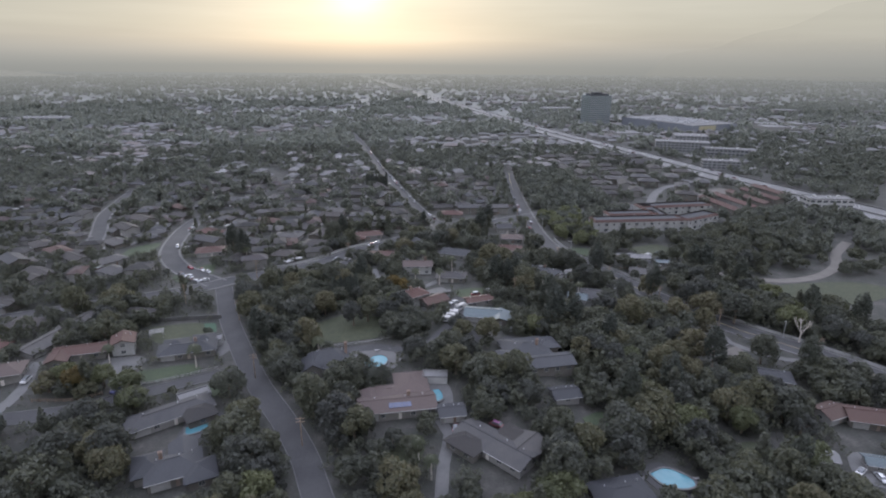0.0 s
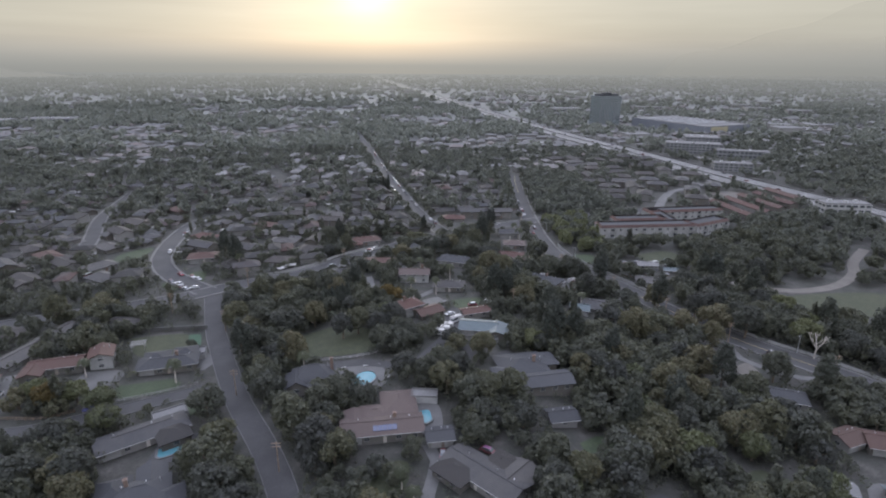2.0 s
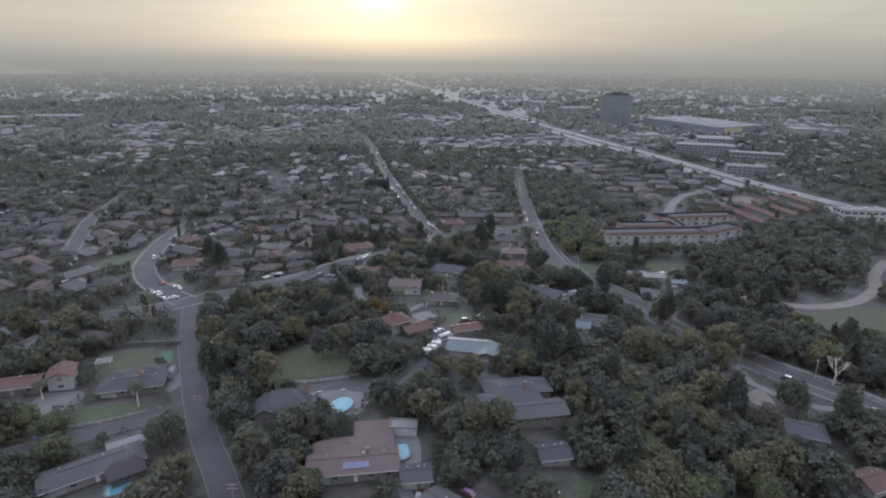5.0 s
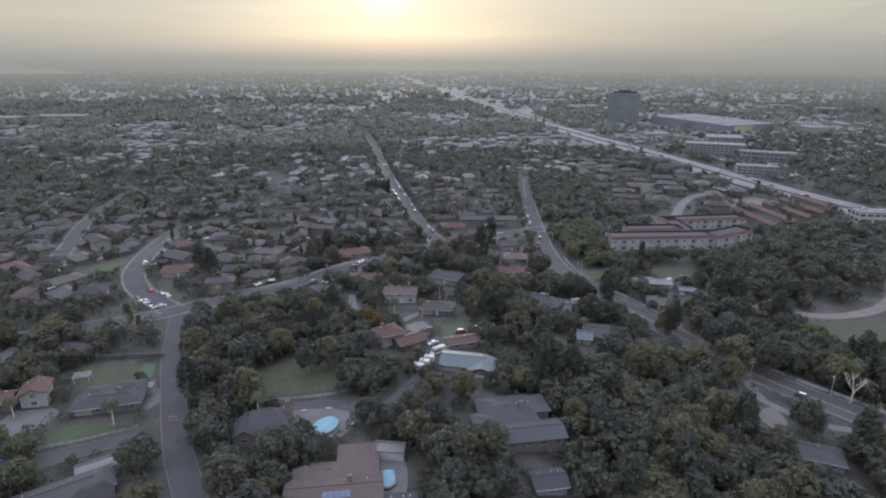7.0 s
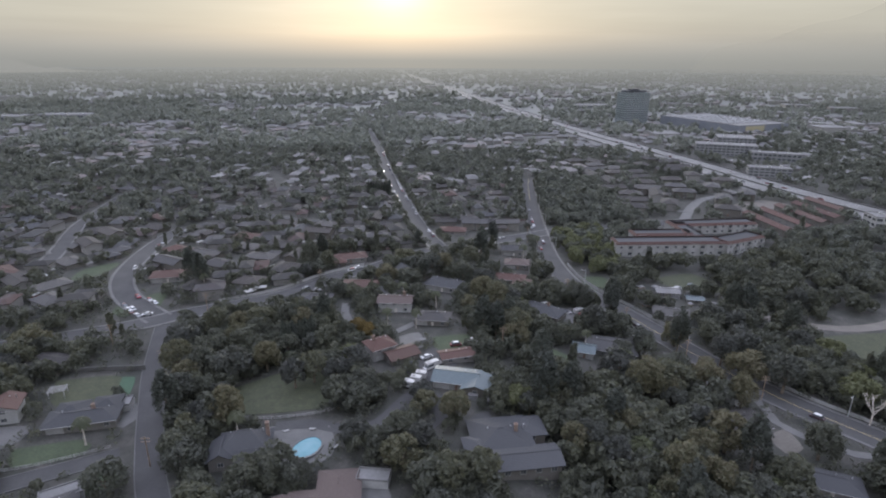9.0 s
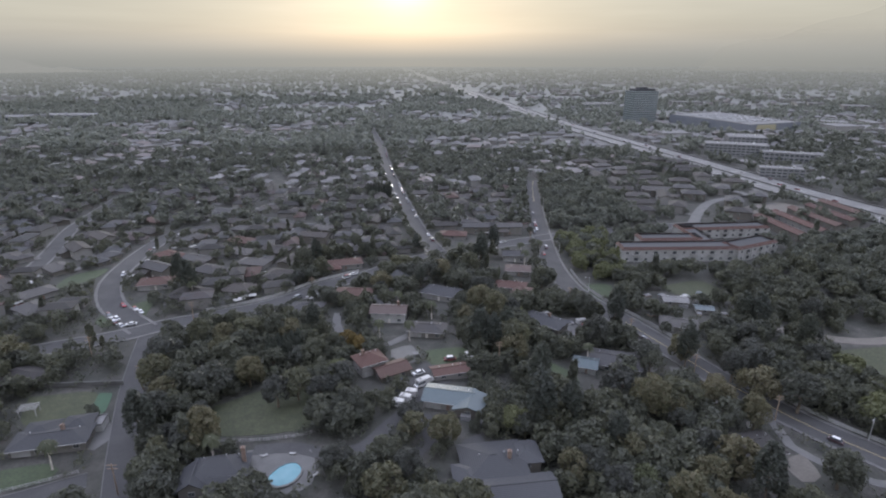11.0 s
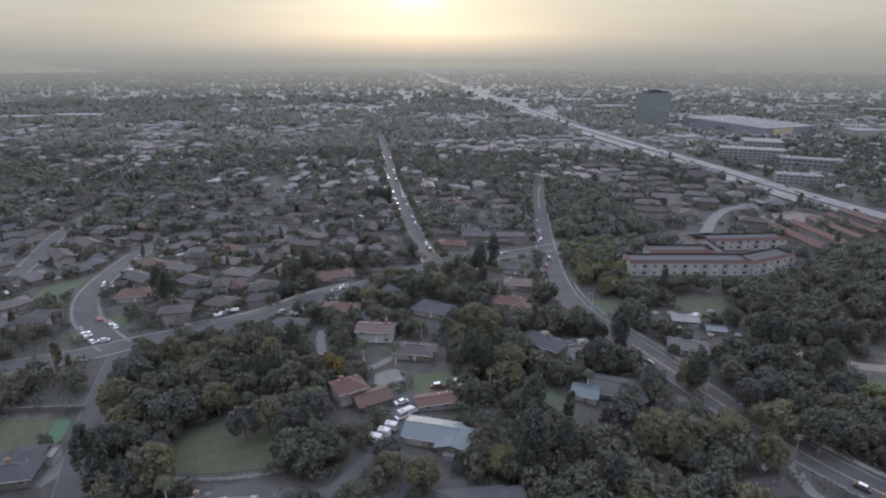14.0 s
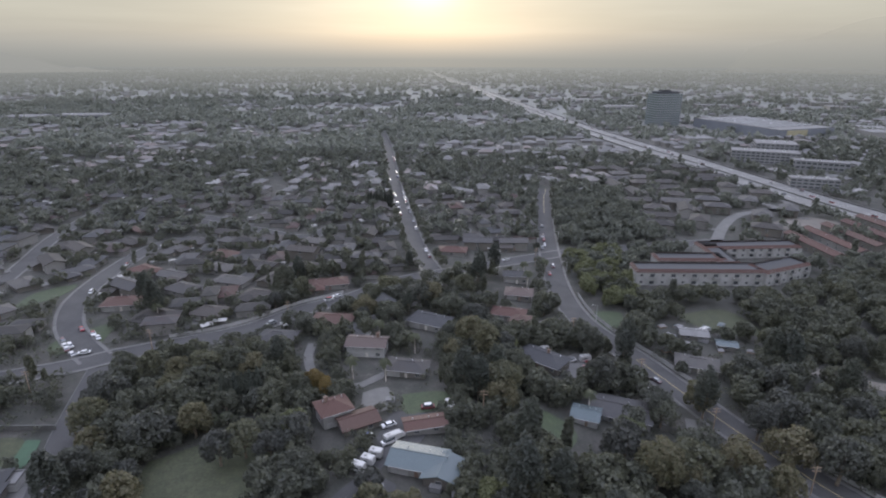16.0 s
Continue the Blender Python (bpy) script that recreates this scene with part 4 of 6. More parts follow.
KINDS = []
LOOKS = [
    ([(0, 0, 16.5, 9.5, 2.6, "hip", 0.32), (-4.5, -5.6, 6.5, 7.5, 2.6, "hip", 0.32)], "roof", "ranch house with a brown-grey shingle hip roof"),
    ([(0, 0, 17.5, 8.5, 2.6, "gable", 0.3), (5.5, -4.8, 6.5, 6.5, 2.6, "gable", 0.3)], "roof", "ranch house with a grey shingle gable roof"),
    ([(0, 0, 14, 10, 2.7, "hip", 0.36)], "roof", "compact stucco house with a grey-brown hip roof"),
    ([(0, 0, 17, 9, 5.3, "gable", 0.34), (-5, -5.5, 7, 6, 3.0, "gable", 0.34)], "roof", "two-storey stucco house with a shingle gable roof"),
    ([(0, 0, 16.5, 9.5, 2.7, "hip", 0.34)], "tile", "ranch house with a red clay tile roof"),
    ([(0, 0, 18, 8.5, 2.6, "gable", 0.26), (-5.5, 4.8, 7.5, 7.5, 2.6, "gable", 0.26)], "slate", "ranch house with a blue-grey roof"),
]
random.seed(11)
placed = []


def suburb(n, x0, x1, y0, y1, gap, group):
    """Sets detached houses on free ground, turned with the streets."""
    made = 0
    for _ in range(n * 30):
        if made >= n:
            break
        x, y = random.uniform(x0, x1), random.uniform(y0, y1)
        if not is_clear(x, y, 8.5) or any((x - a) ** 2 + (y - b) ** 2 < gap**2 for a, b in placed):
            continue
        turn = 20 * math.sin(x / 90.0 + 1.3) + 25 * math.cos(y / 120.0) + random.choice((0, 90, 0, 180)) + random.uniform(-6, 6)
        kind = random.choices(range(6), (5, 5, 4, 2, 1.1, 2))[0]
        wings, roof, label = LOOKS[kind]
        if KINDS[kind] is None:
            KINDS[kind] = house(at(x, y, turn), wings, roof=roof, label=label, group=group, bay=11.0, drive=True)
        else:
            copy_thing(KINDS[kind], at(x, y, turn))
        placed.append((x, y))
        made += 1


KINDS = [None] * 6
suburb(58, -235, -20, 300, 440, 20, "suburban houses")
suburb(66, -290, 5, 440, 560, 21, "suburban houses")
suburb(26, 14, 82, 395, 570, 19, "suburban houses")
suburb(14, -260, -120, 215, 275, 20, "suburban houses")
NEAR_HOMES = list(placed)
for x, y in placed:
    KEEP_OFF.append((x, y, 6.5))


# ---- larger buildings ----
def block(m, w, d, h, floors, label, category, wall="office", roof="white_roof", bay=5.0, name="office_building", band="pane"):
    """A flat-roofed block with a strip of windows on every floor of each side."""
    ob = root(name, m, label, category)
    part("wall", Shape().box(-w / 2, -d / 2, -3, w / 2, d / 2, h), M[wall], ob)
    part("roof", roof_shape(w, d, "flat", 0, 0.0), M[roof], ob, m=pose(0, 0, h + 0.12))
    pane = Shape().box(-bay * 0.36, -0.08, 0, bay * 0.36, 0.06, h / floors * 0.45).mesh("window", M[band])
    for fl in range(floors):
        z = (fl + 0.35) * h / floors
        for (px, py), span, turn in (((0, -d / 2), w, 0), ((-w / 2, 0), d, -90), ((w / 2, 0), d, 90)):
            count = max(1, int(span / bay))
            for i in range(count):
                o = (i + 0.5) / count * span - span / 2
                m2 = pose(px, py, z, 0, 0, turn) @ pose(o, 0, 0)
                part("window", pane, None, ob, m=m2)
    for i in range(3):
        part("roof_unit", Shape().box(-1.5, -1, 0, 1.5, 1, 1.4).box(-0.9, -0.7, 1.4, 0.9, 0.7, 1.6), M["metal"], ob, "grey rooftop air unit", pose((i - 1) * w * 0.28, d * 0.12 * (-1) ** i, h + 0.22))
    KEEP_OFF.append((m.translation.x, m.translation.y, max(w, d) * 0.6))
    return ob


def tower(m, w, d, h, floors):
    ob = root("office_tower", m, "tall dark glass office tower with ribbed floors", "tower")
    part("wall", Shape().box(-w / 2, -d / 2, -3, w / 2, d / 2, h), M["tower_glass"], ob)
    for i in range(floors):
        z = (i + 0.75) * h / floors
        part("spandrel", Shape().box(-w / 2 - 0.4, -d / 2 - 0.4, z, w / 2 + 0.4, d / 2 + 0.4, z + 0.9), M["office"], ob)
    for i in range(14):
        o = -w / 2 + (i + 0.5) * w / 14
        part("mullion", Shape().box(o - 0.25, -d / 2 - 0.55, 0, o + 0.25, -d / 2 - 0.4, h), M["office"], ob)
    part("roof", Shape().box(-w * 0.4, -d * 0.35, h, w * 0.4, d * 0.35, h + 3.2).box(-w * 0.2, -d * 0.2, h + 3.2, w * 0.15, d * 0.2, h + 5.5), M["slate"], ob, "dark rooftop plant room")
    KEEP_OFF.append((m.translation.x, m.translation.y, 45))


tower(at(396, 1112, 12), 47, 32, 54, 14)
store = block(at(523, 1030, 19.5), 108, 172, 14, 1, "huge flat-roofed store with blue walls and a pale roof", "store", "store_blue", "white_roof", 30, "store_building", "store_blue")
part("sign_panel", Shape().box(-20, -0.4, 0, 20, 0, 11), M["store_yellow"], store, "plain yellow panel", pose(-20, -86.4, 2))
for i in range(9):
    part("skylight", Shape().box(-3, -60, 0, 3, 60, 0.8), M["office"], store, m=pose(-44 + 11 * i, 0, 14.25))
block(at(388, 755, -22), 70, 26, 13, 4, "long pale office building beside the freeway", "office building")
block(at(425, 712, -25), 55, 18, 9, 2, "low pale office building", "office building")
block(at(365, 622, -20), 40, 16, 9, 3, "small pale office building beside the freeway", "office building")
block(at(432, 815, -20), 46, 40, 14, 4, "pale office block with a flat roof", "office building")
block(at(402, 1392, 5), 72, 40, 9, 1, "broad white-roofed commercial hall", "commercial hall", "white_wall", name="commercial_hall")
block(at(-745, 1140, 5), 70, 40, 8, 1, "long pale commercial hall far off", "commercial hall", "office", name="commercial_hall")
block(at(-650, 1160, 2), 95, 36, 9, 1, "long pale commercial hall far off", "commercial hall", "office", name="commercial_hall")
block(at(352, 440, -10), 36, 16, 8, 2, "pale low block beside the freeway", "commercial building", "white_wall", name="commercial_building")
block(at(385, 345, -20), 40, 22, 8, 2, "pale flat-roofed block beyond the park", "commercial building", "white_wall", name="commercial_building")


def apartments(m, w, d, h, floors, roof, label, wall="white_wall"):
    """A long block of flats: bays of windows and balconies under a tiled eave, with a flat roof behind."""
    ob = root("apartment_building", m, label, "apartment building")
    part("wall", Shape().box(-w / 2, -d / 2, -3, w / 2, d / 2, h), M[wall], ob)
    part("roof", roof_shape(w - 3, d - 3, "flat", 0, 0.0), M["slate"], ob, m=pose(0, 0, h + 0.12))
    s = Shape()
    s.add([(-w / 2 - 0.45, -d / 2 - 0.45, h - 0.5), (w / 2 + 0.45, -d / 2 - 0.45, h - 0.5), (w / 2 - 1.1, -d / 2 + 1.1, h + 1.1), (-w / 2 + 1.1, -d / 2 + 1.1, h + 1.1), (-w / 2 - 0.45, d / 2 + 0.45, h - 0.5), (w / 2 + 0.45, d / 2 + 0.45, h - 0.5), (w / 2 - 1.1, d / 2 - 1.1, h + 1.1), (-w / 2 + 1.1, d / 2 - 1.1, h + 1.1)], [(0, 1, 2, 3), (5, 4, 7, 6), (4, 0, 3, 7), (1, 5, 6, 2), (0, 4, 5, 1)])
    part("roof_edge", s, M[roof], ob, "sloping red tile roof edge")
    count = int(w / 5.5)
    for fl in range(floors):
        for i in range(count):
            o = (i + 0.5) / count * w - w / 2
            z = fl * h / floors
            if i % 2 == 1:
                bal = part("balcony", Shape().box(-1.8, -1.5, 0, 1.8, 0, 0.18).box(-1.8, -1.5, 0.18, 1.8, -1.4, 1.1).box(-1.8, -1.4, 0.18, -1.7, 0, 1.1).box(1.7, -1.4, 0.18, 1.8, 0, 1.1), M["trim"], ob, m=pose(o, -d / 2 - 0.01, z + 0.3))
                part("pane", Shape().box(-1.2, -0.06, 0.2, 1.2, 0.03, 2.2), M["pane"], bal)
            else:
                win = part("window", WINDOW_FRAME, None, ob, m=pose(o, -d / 2 - 0.02, z + 1.2))
                part("pane", WINDOW_PANE, None, win)
    for i in range(count + 1):
        part("pilaster", Shape().box(-0.35, -0.3, -2, 0.35, 0, h - 0.55), M["white_wall"], ob, "white pilaster", pose(-w / 2 + i * w / count, -d / 2 - 0.01, 0))
    KEEP_OFF.extend((m.translation.x + k * w * 0.12 * m[0][0], m.translation.y + k * w * 0.12 * m[1][0], d * 0.6 + 2) for k in range(-4, 5))
    KEEP_OFF.extend((m.translation.x + k * w * 0.12 * m[0][0], m.translation.y - 12 + k * w * 0.12 * m[1][0], 5.0) for k in range(-4, 5))
    return ob


apartments(at(160, 388, 0), 68, 13, 8.0, 2, "tile", "long white two-storey flats with a red tile roof edge")
apartments(at(208, 393, 24), 34, 13, 8.0, 2, "tile", "white two-storey flats with a red tile roof edge")
apartments(at(165, 409, 0), 40, 12, 6.6, 2, "tile", "white flats with a red tile roof edge round a court")
apartments(at(185, 415, 90), 34, 11, 6.6, 2, "tile", "white flats wing with a red tile roof edge")
apartments(at(210, 432, 4), 62, 12, 6.6, 2, "tile", "long white flats with a red tile roof edge")
ROWS = [(256, 440, 52, 94), (275, 449, 56, 95), (294, 460, 54, 95), (313, 470, 50, 95), (332, 486, 44, 95)]
for x, y, w, turn in ROWS:
    home(x, y, turn, [(0, 0, w, 8.5, 5.6, "gable", 0.35)], roof="tile", label="long terrace of townhouses under one red tile roof", category="townhouses", garage=False, bay=6.5, name="townhouse_terrace")

KINDS = [None] * 6
LOOKS = [
    ([(0, 0, 24, 11, 5.8, "gable", 0.32), (-6, -6, 8, 5, 5.8, "gable", 0.32)], "roof", "two-storey townhouse block with a pale grey roof"),
    ([(0, 0, 18, 12, 5.8, "hip", 0.34)], "roof", "two-storey townhouse block with a brown-grey hip roof"),
] * 3
placed = []
suburb(40, 172, 300, 475, 700, 22, "townhouses")
for x, y in placed:
    KEEP_OFF.append((x, y, 9.0))


# ---- trees ----
def crown(rng, n, radius, height, base, leaf, lumps=9):
    """Corners of n leaf sprays on the lumps of one crown: a rough dome, fuller above than below."""
    k = np.arange(lumps) + rng.uniform(0.2, 0.8, lumps)
    z = 1.0 - 1.45 * k / lumps
    turn = k * 2.39996 + rng.uniform(0, 6.28)
    flat = np.sqrt(np.maximum(0.05, 1 - z * z))
    aim = np.stack([flat * np.cos(turn), flat * np.sin(turn), z], 1)
    centre = aim * rng.uniform(0.42, 0.7, (lumps, 1))
    size = rng.uniform(0.34, 0.52, lumps)
    pick = rng.integers(0, lumps, n)
    way = rng.normal(size=(n, 3)) + aim[pick] * 0.8
    way[:, 2] += 0.3
    way /= np.linalg.norm(way, axis=1, keepdims=True)
    depth = rng.uniform(0.7, 1.08, (n, 1))
    p = centre[pick] + way * size[pick][:, None] * depth
    p = p * [radius, radius, height / 2] + [0, 0, base + height / 2]
    normal = way * 0.9 + rng.normal(size=(n, 3)) * 0.55
    return leaves(rng, p, normal, leaf)


def leaves(rng, p, normal, leaf):
    """Three corners for each spray of leaves."""
    n = len(p)
    normal = normal / np.linalg.norm(normal, axis=1, keepdims=True)
    side = np.cross(normal, rng.normal(size=(n, 3)))
    side /= np.linalg.norm(side, axis=1, keepdims=True)
    up = np.cross(normal, side)
    a = leaf * rng.uniform(0.65, 1.3, (n, 1))
    b = a * rng.uniform(0.8, 1.3, (n, 1))
    q = np.stack([p - side * a - up * b * 0.5, p + side * a - up * b * 0.4, p + up * b], 1)
    return q.reshape(-1, 3)


def trunk_shape(rng, height, r, limbs, reach):
    s = Shape()
    lean = Vector((rng.uniform(-0.06, 0.06), rng.uniform(-0.06, 0.06), 1)) * height
    s.tube((0, 0, -0.6), lean * 0.5, r, r * 0.75, 7).tube(lean * 0.5, lean, r * 0.75, r * 0.4, 7)
    for i in range(limbs):
        a = 6.283 * i / limbs + rng.uniform(-0.4, 0.4)
        start = lean * rng.uniform(0.55, 0.95)
        tip = start + Vector((math.cos(a), math.sin(a), rng.uniform(0.5, 1.1))) * reach
        s.tube(start, tip, r * 0.4, r * 0.12, 5)
    return s


TREES = {}


def tree_kind(key, seed, n, radius, height, base, leaf, mat, label, lumps=9, bark="bark"):
    rng = np.random.default_rng(seed)
    ob = root("tree", pose(0, 0, -500), label, "tree")
    part("trunk", trunk_shape(rng, base + height * 0.45, radius * 0.075 + 0.08, 6, radius * 0.55), M[bark], ob)
    part("crown", leaf_mesh("crown", crown(rng, n, radius, height, base, leaf, lumps), M[mat]), M[mat], ob)
    TREES[key] = ob


# radius and height are of the crown; each tree planted is scaled from these
tree_kind("oak", 1, 2000, 5.4, 9.4, 0.5, 0.4, "leaf", "broad dark green oak with a dense rounded crown", 17)
tree_kind("ash", 2, 1700, 4.4, 9.6, 0.8, 0.37, "leaf", "leafy green broadleaf tree with an uneven crown", 13)
tree_kind("elm", 3, 2000, 4.8, 11.6, 0.9, 0.4, "leaf", "tall green broadleaf tree with a lumpy crown", 17)
tree_kind("olive", 4, 1200, 3.5, 5.6, 0.3, 0.32, "leaf", "small grey-green garden tree", 10)
tree_kind("pine", 5, 1800, 3.3, 15.0, 2.0, 0.38, "leaf_dark", "tall dark conifer with layered branches", 19)
tree_kind("gold", 7, 1500, 4.0, 7.6, 1.5, 0.36, "leaf_gold", "tree with yellow-brown autumn leaves", 11)
tree_kind("lime", 10, 1700, 4.6, 9.0, 0.8, 0.38, "leaf_fresh", "tree with fresh yellow-green leaves", 13)


def cypress():
    rng = np.random.default_rng(8)
    ob = root("cypress", pose(0, 0, -500), "slender dark Italian cypress", "tree")
    n = 1100
    h, a = rng.uniform(0, 1, n), rng.uniform(0, 6.283, n)
    r = 1.05 * np.sin(np.pi * np.clip(h * 0.85 + 0.12, 0, 1)) ** 0.7 * rng.uniform(0.75, 1.05, n)
    p = np.stack([r * np.cos(a), r * np.sin(a), 0.4 + h * 11.0], 1)
    part("trunk", Shape().tube((0, 0, -0.5), (0, 0, 5), 0.18, 0.08, 6), M["bark"], ob)
    part("crown", leaf_mesh("crown", leaves(rng, p, np.stack([np.cos(a), np.sin(a), 0.3 + 0 * a], 1) + rng.normal(size=(n, 3)) * 0.4, 0.34), M["leaf_dark"]), None, ob)
    TREES["cypress"] = ob


cypress()


def palm(key, height, label):
    rng = random.Random(9)
    ob = root("palm_tree", pose(0, 0, -500), label, "palm")
    part("trunk", Shape().tube((0, 0, -0.5), (0.1, 0, height * 0.5), 0.26, 0.2, 7).tube((0.1, 0, height * 0.5), (0.15, 0.1, height), 0.2, 0.17, 7), M["pale_bark"], ob)
    fronds = Shape()
    for i in range(34):
        a, rise = i * 2.39996, rng.uniform(-0.5, 1.0)
        out, wide = Vector((math.cos(a), math.sin(a), 0)), Vector((-math.sin(a), math.cos(a), 0))
        last = None
        for k in range(5):
            t = k / 4
            c = Vector((0.15, 0.1, height)) + out * (2.6 * t * (1 - 0.15 * rise)) + Vector((0, 0, rise * 1.5 * t - 2.0 * t * t))
            w = 0.36 * math.sin(math.pi * (0.12 + 0.85 * t))
            row = [c - wide * w - Vector((0, 0, w * 0.6)), c, c + wide * w - Vector((0, 0, w * 0.6))]
            if last:
                fronds.add(last + row, [(0, 1, 4, 3), (1, 2, 5, 4)])
            last = row
    part("crown", fronds, M["frond"], ob, "drooping green fronds")
    TREES[key] = ob


palm("palm", 8.0, "slender palm with a tuft of drooping fronds")
palm("low_palm", 4.5, "short palm with a tuft of drooping fronds")

SPOTS = []


def plant(key, x, y, scale=1.0, group="garden trees"):
    ob = copy_thing(TREES[key], pose(0, 0, 0))
    wide = scale * random.uniform(0.92, 1.08)
    ob.matrix_basis = Matrix.Translation((x, y, terrain(x, y))) @ Matrix.Rotation(random.uniform(0, 6.28), 4, "Z") @ Matrix.Diagonal((wide, wide, scale, 1))
    tagged(ob, group=group)
    SPOTS.append((x, y, 3.6 * scale))
    return ob


random.seed(5)
# large trees that stand out, set singly
for key, scale, spots in (
    ("oak", 1.25, [(78, 238), (96, 231), (113, 267), (128, 239), (100, 239), (110, 234), (76, 198), (86, 204), (-64, 139), (-69, 150), (46, 143), (57, 148)]),
    ("elm", 1.15, [(83, 304), (138, 231), (125, 251), (73, 160), (88, 192), (-83, 239), (-71, 233), (-74, 218), (33, 297), (40, 289), (46, 290), (-48, 163)]),
    ("ash", 1.1, [(96, 262), (84, 251), (96, 257), (-32, 228), (-24, 226), (-18, 230), (-38, 225), (-6, 187), (0, 181), (-1, 194), (15, 202), (21, 176), (38, 264)]),
    ("oak", 1.05, [(0, 338), (11, 339), (-10, 338), (-12, 326), (0, 318), (37, 318), (27, 327), (45, 216), (52, 226), (67, 225), (-41, 178), (-35, 182), (-63, 192), (-60, 186), (-78, 179), (-118, 164), (-100, 141)]),
    ("pine", 1.1, [(94, 294), (96, 300), (54, 215), (48, 233), (112, 262), (-73, 208), (35, 260), (30, 262), (-112, 330), (-104, 322)]),
    ("lime", 1.0, [(82, 246), (-20, 236), (62, 172), (70, 190), (-106, 172), (-121, 186), (-133, 186), (-112, 182), (36, 210), (100, 176), (61, 206)]),
    ("gold", 1.0, [(-15, 258), (-20, 262), (-128, 183)]),
    ("olive", 1.1, [(-130, 184), (-124, 180), (-137, 183), (-109, 176), (-23, 146), (-28, 142), (-18, 142), (5, 214), (6, 207)]),
):
    for x, y in spots:
        plant(key, x, y, scale * random.uniform(0.9, 1.1), "large trees")
for i in range(6):
    plant("low_palm", -66 + 4.4 * i, 240.3 + 1.0 * i, random.uniform(0.85, 1.1), "row of palms")
for i in range(10):
    plant("cypress", -48.5 + 1.15 * i, 255.5 + 0.42 * i, random.uniform(0.85, 1.1), "row of cypresses")
for x, y in [(-102, 320), (12, 292), (-3, 303), (79, 395), (66, 388), (30, 380), (-50, 200), (-13, 132), (-16, 140), (3, 270), (-9, 272), (-40, 270), (66, 372), (73, 262), (-95, 200), (-126, 202)]:
    plant("palm", x, y, random.uniform(0.8, 1.15), "palms")
for i in range(9):
    plant("cypress", -38.9 + 2.24 * i, 533.0 + -0.17 * i, random.uniform(1.0, 1.4), "row of cypresses")


def grow(n, x0, x1, y0, y1, keys, gap, low, high, near=0.8, only=None):
    made = 0
    for _ in range(n * 14):
        if made >= n:
            break
        x, y = random.uniform(x0, x1), random.uniform(y0, y1)
        scale = random.uniform(low, high)
        r = 4.2 * scale
        if only and not only(x, y):
            continue
        if not is_clear(x, y, r * near) or any((x - a) ** 2 + (y - b) ** 2 < (gap * (r + c)) ** 2 for a, b, c in SPOTS):
            continue
        plant(random.choice(keys), x, y, scale, "woodland and garden trees")
        made += 1


KEEP_OFF += [(70, 245, 8), (92, 244, 6), (112, 240, 8), (118, 233, 6), (92, 236, 5)]  # forecourts and drives by the avenue
BROAD = ["oak", "ash", "elm", "ash", "olive"]
grow(105, 42, 190, 112, 300, BROAD + ["oak", "elm", "pine", "lime"], 0.55, 0.95, 1.4)
grow(20, -80, -12, 200, 275, BROAD, 0.6, 0.8, 1.15)
grow(42, -60, 45, 112, 215, BROAD + ["lime"], 0.56, 0.75, 1.2)
grow(60, -165, -48, 112, 262, BROAD + ["oak", "elm"], 0.56, 0.8, 1.3)
grow(34, -60, 82, 262, 390, BROAD + ["pine"], 0.6, 0.7, 1.15)


def woods(name, label, n, area, leaf_count, leaf, low, high, seed, mat="leaf_far", near=0.3, thick=None):
    """A stretch of trees too many to tell apart, as one mesh."""
    rng = np.random.default_rng(seed)
    out, got = [], 0
    grid = {}
    for a, b, c in KEEP_OFF:
        grid.setdefault((int(a // 40), int(b // 40)), []).append((a, b, c))
    for _ in range(n * 6):
        if got >= n:
            break
        x, y = area(rng)
        if thick and rng.random() > thick(x, y):
            continue
        s = rng.uniform(low, high)
        cell = (int(x // 40), int(y // 40))
        close = [q for i in (-1, 0, 1) for j in (-1, 0, 1) for q in grid.get((cell[0] + i, cell[1] + j), ())]
        if any((x - a) ** 2 + (y - b) ** 2 < (c + 4 * s * near) ** 2 for a, b, c in close):
            continue
        tall = rng.random() < 0.06
        p = crown(rng, leaf_count, (1.6 if tall else 4.2) * s, (13 if tall else 8.0) * s, 0.3 * s, leaf * s, 9)
        p += [x, y, terrain(x, y)]
        out.append(p)
        got += 1
    ob = new(name, leaf_mesh(name, np.concatenate(out), M[mat]))
    tagged(ob, label, "trees", kind="stuff")


def fan(y0, y1, spread=0.92, mid=0.03):
    """Even scatter over the wedge that lies ahead between two distances."""
    def pick(rng):
        y = math.sqrt(rng.uniform(y0 * y0, y1 * y1))
        return mid * y + rng.uniform(-spread, spread) * y, y + 20
    return pick


def clumpy(x, y):
    v = noise.noise((x / 130.0, y / 130.0, 0.3)) + 0.5 * noise.noise((x / 45.0, y / 45.0, 4.0))
    return smooth(0.5 + 1.1 * v) if x < 270 - 0.15 * (y - 500) + 60 else 0.55 * smooth(0.5 + 1.1 * v)


def box_area(x0, x1, y0, y1):
    return lambda rng: (rng.uniform(x0, x1), rng.uniform(y0, y1))


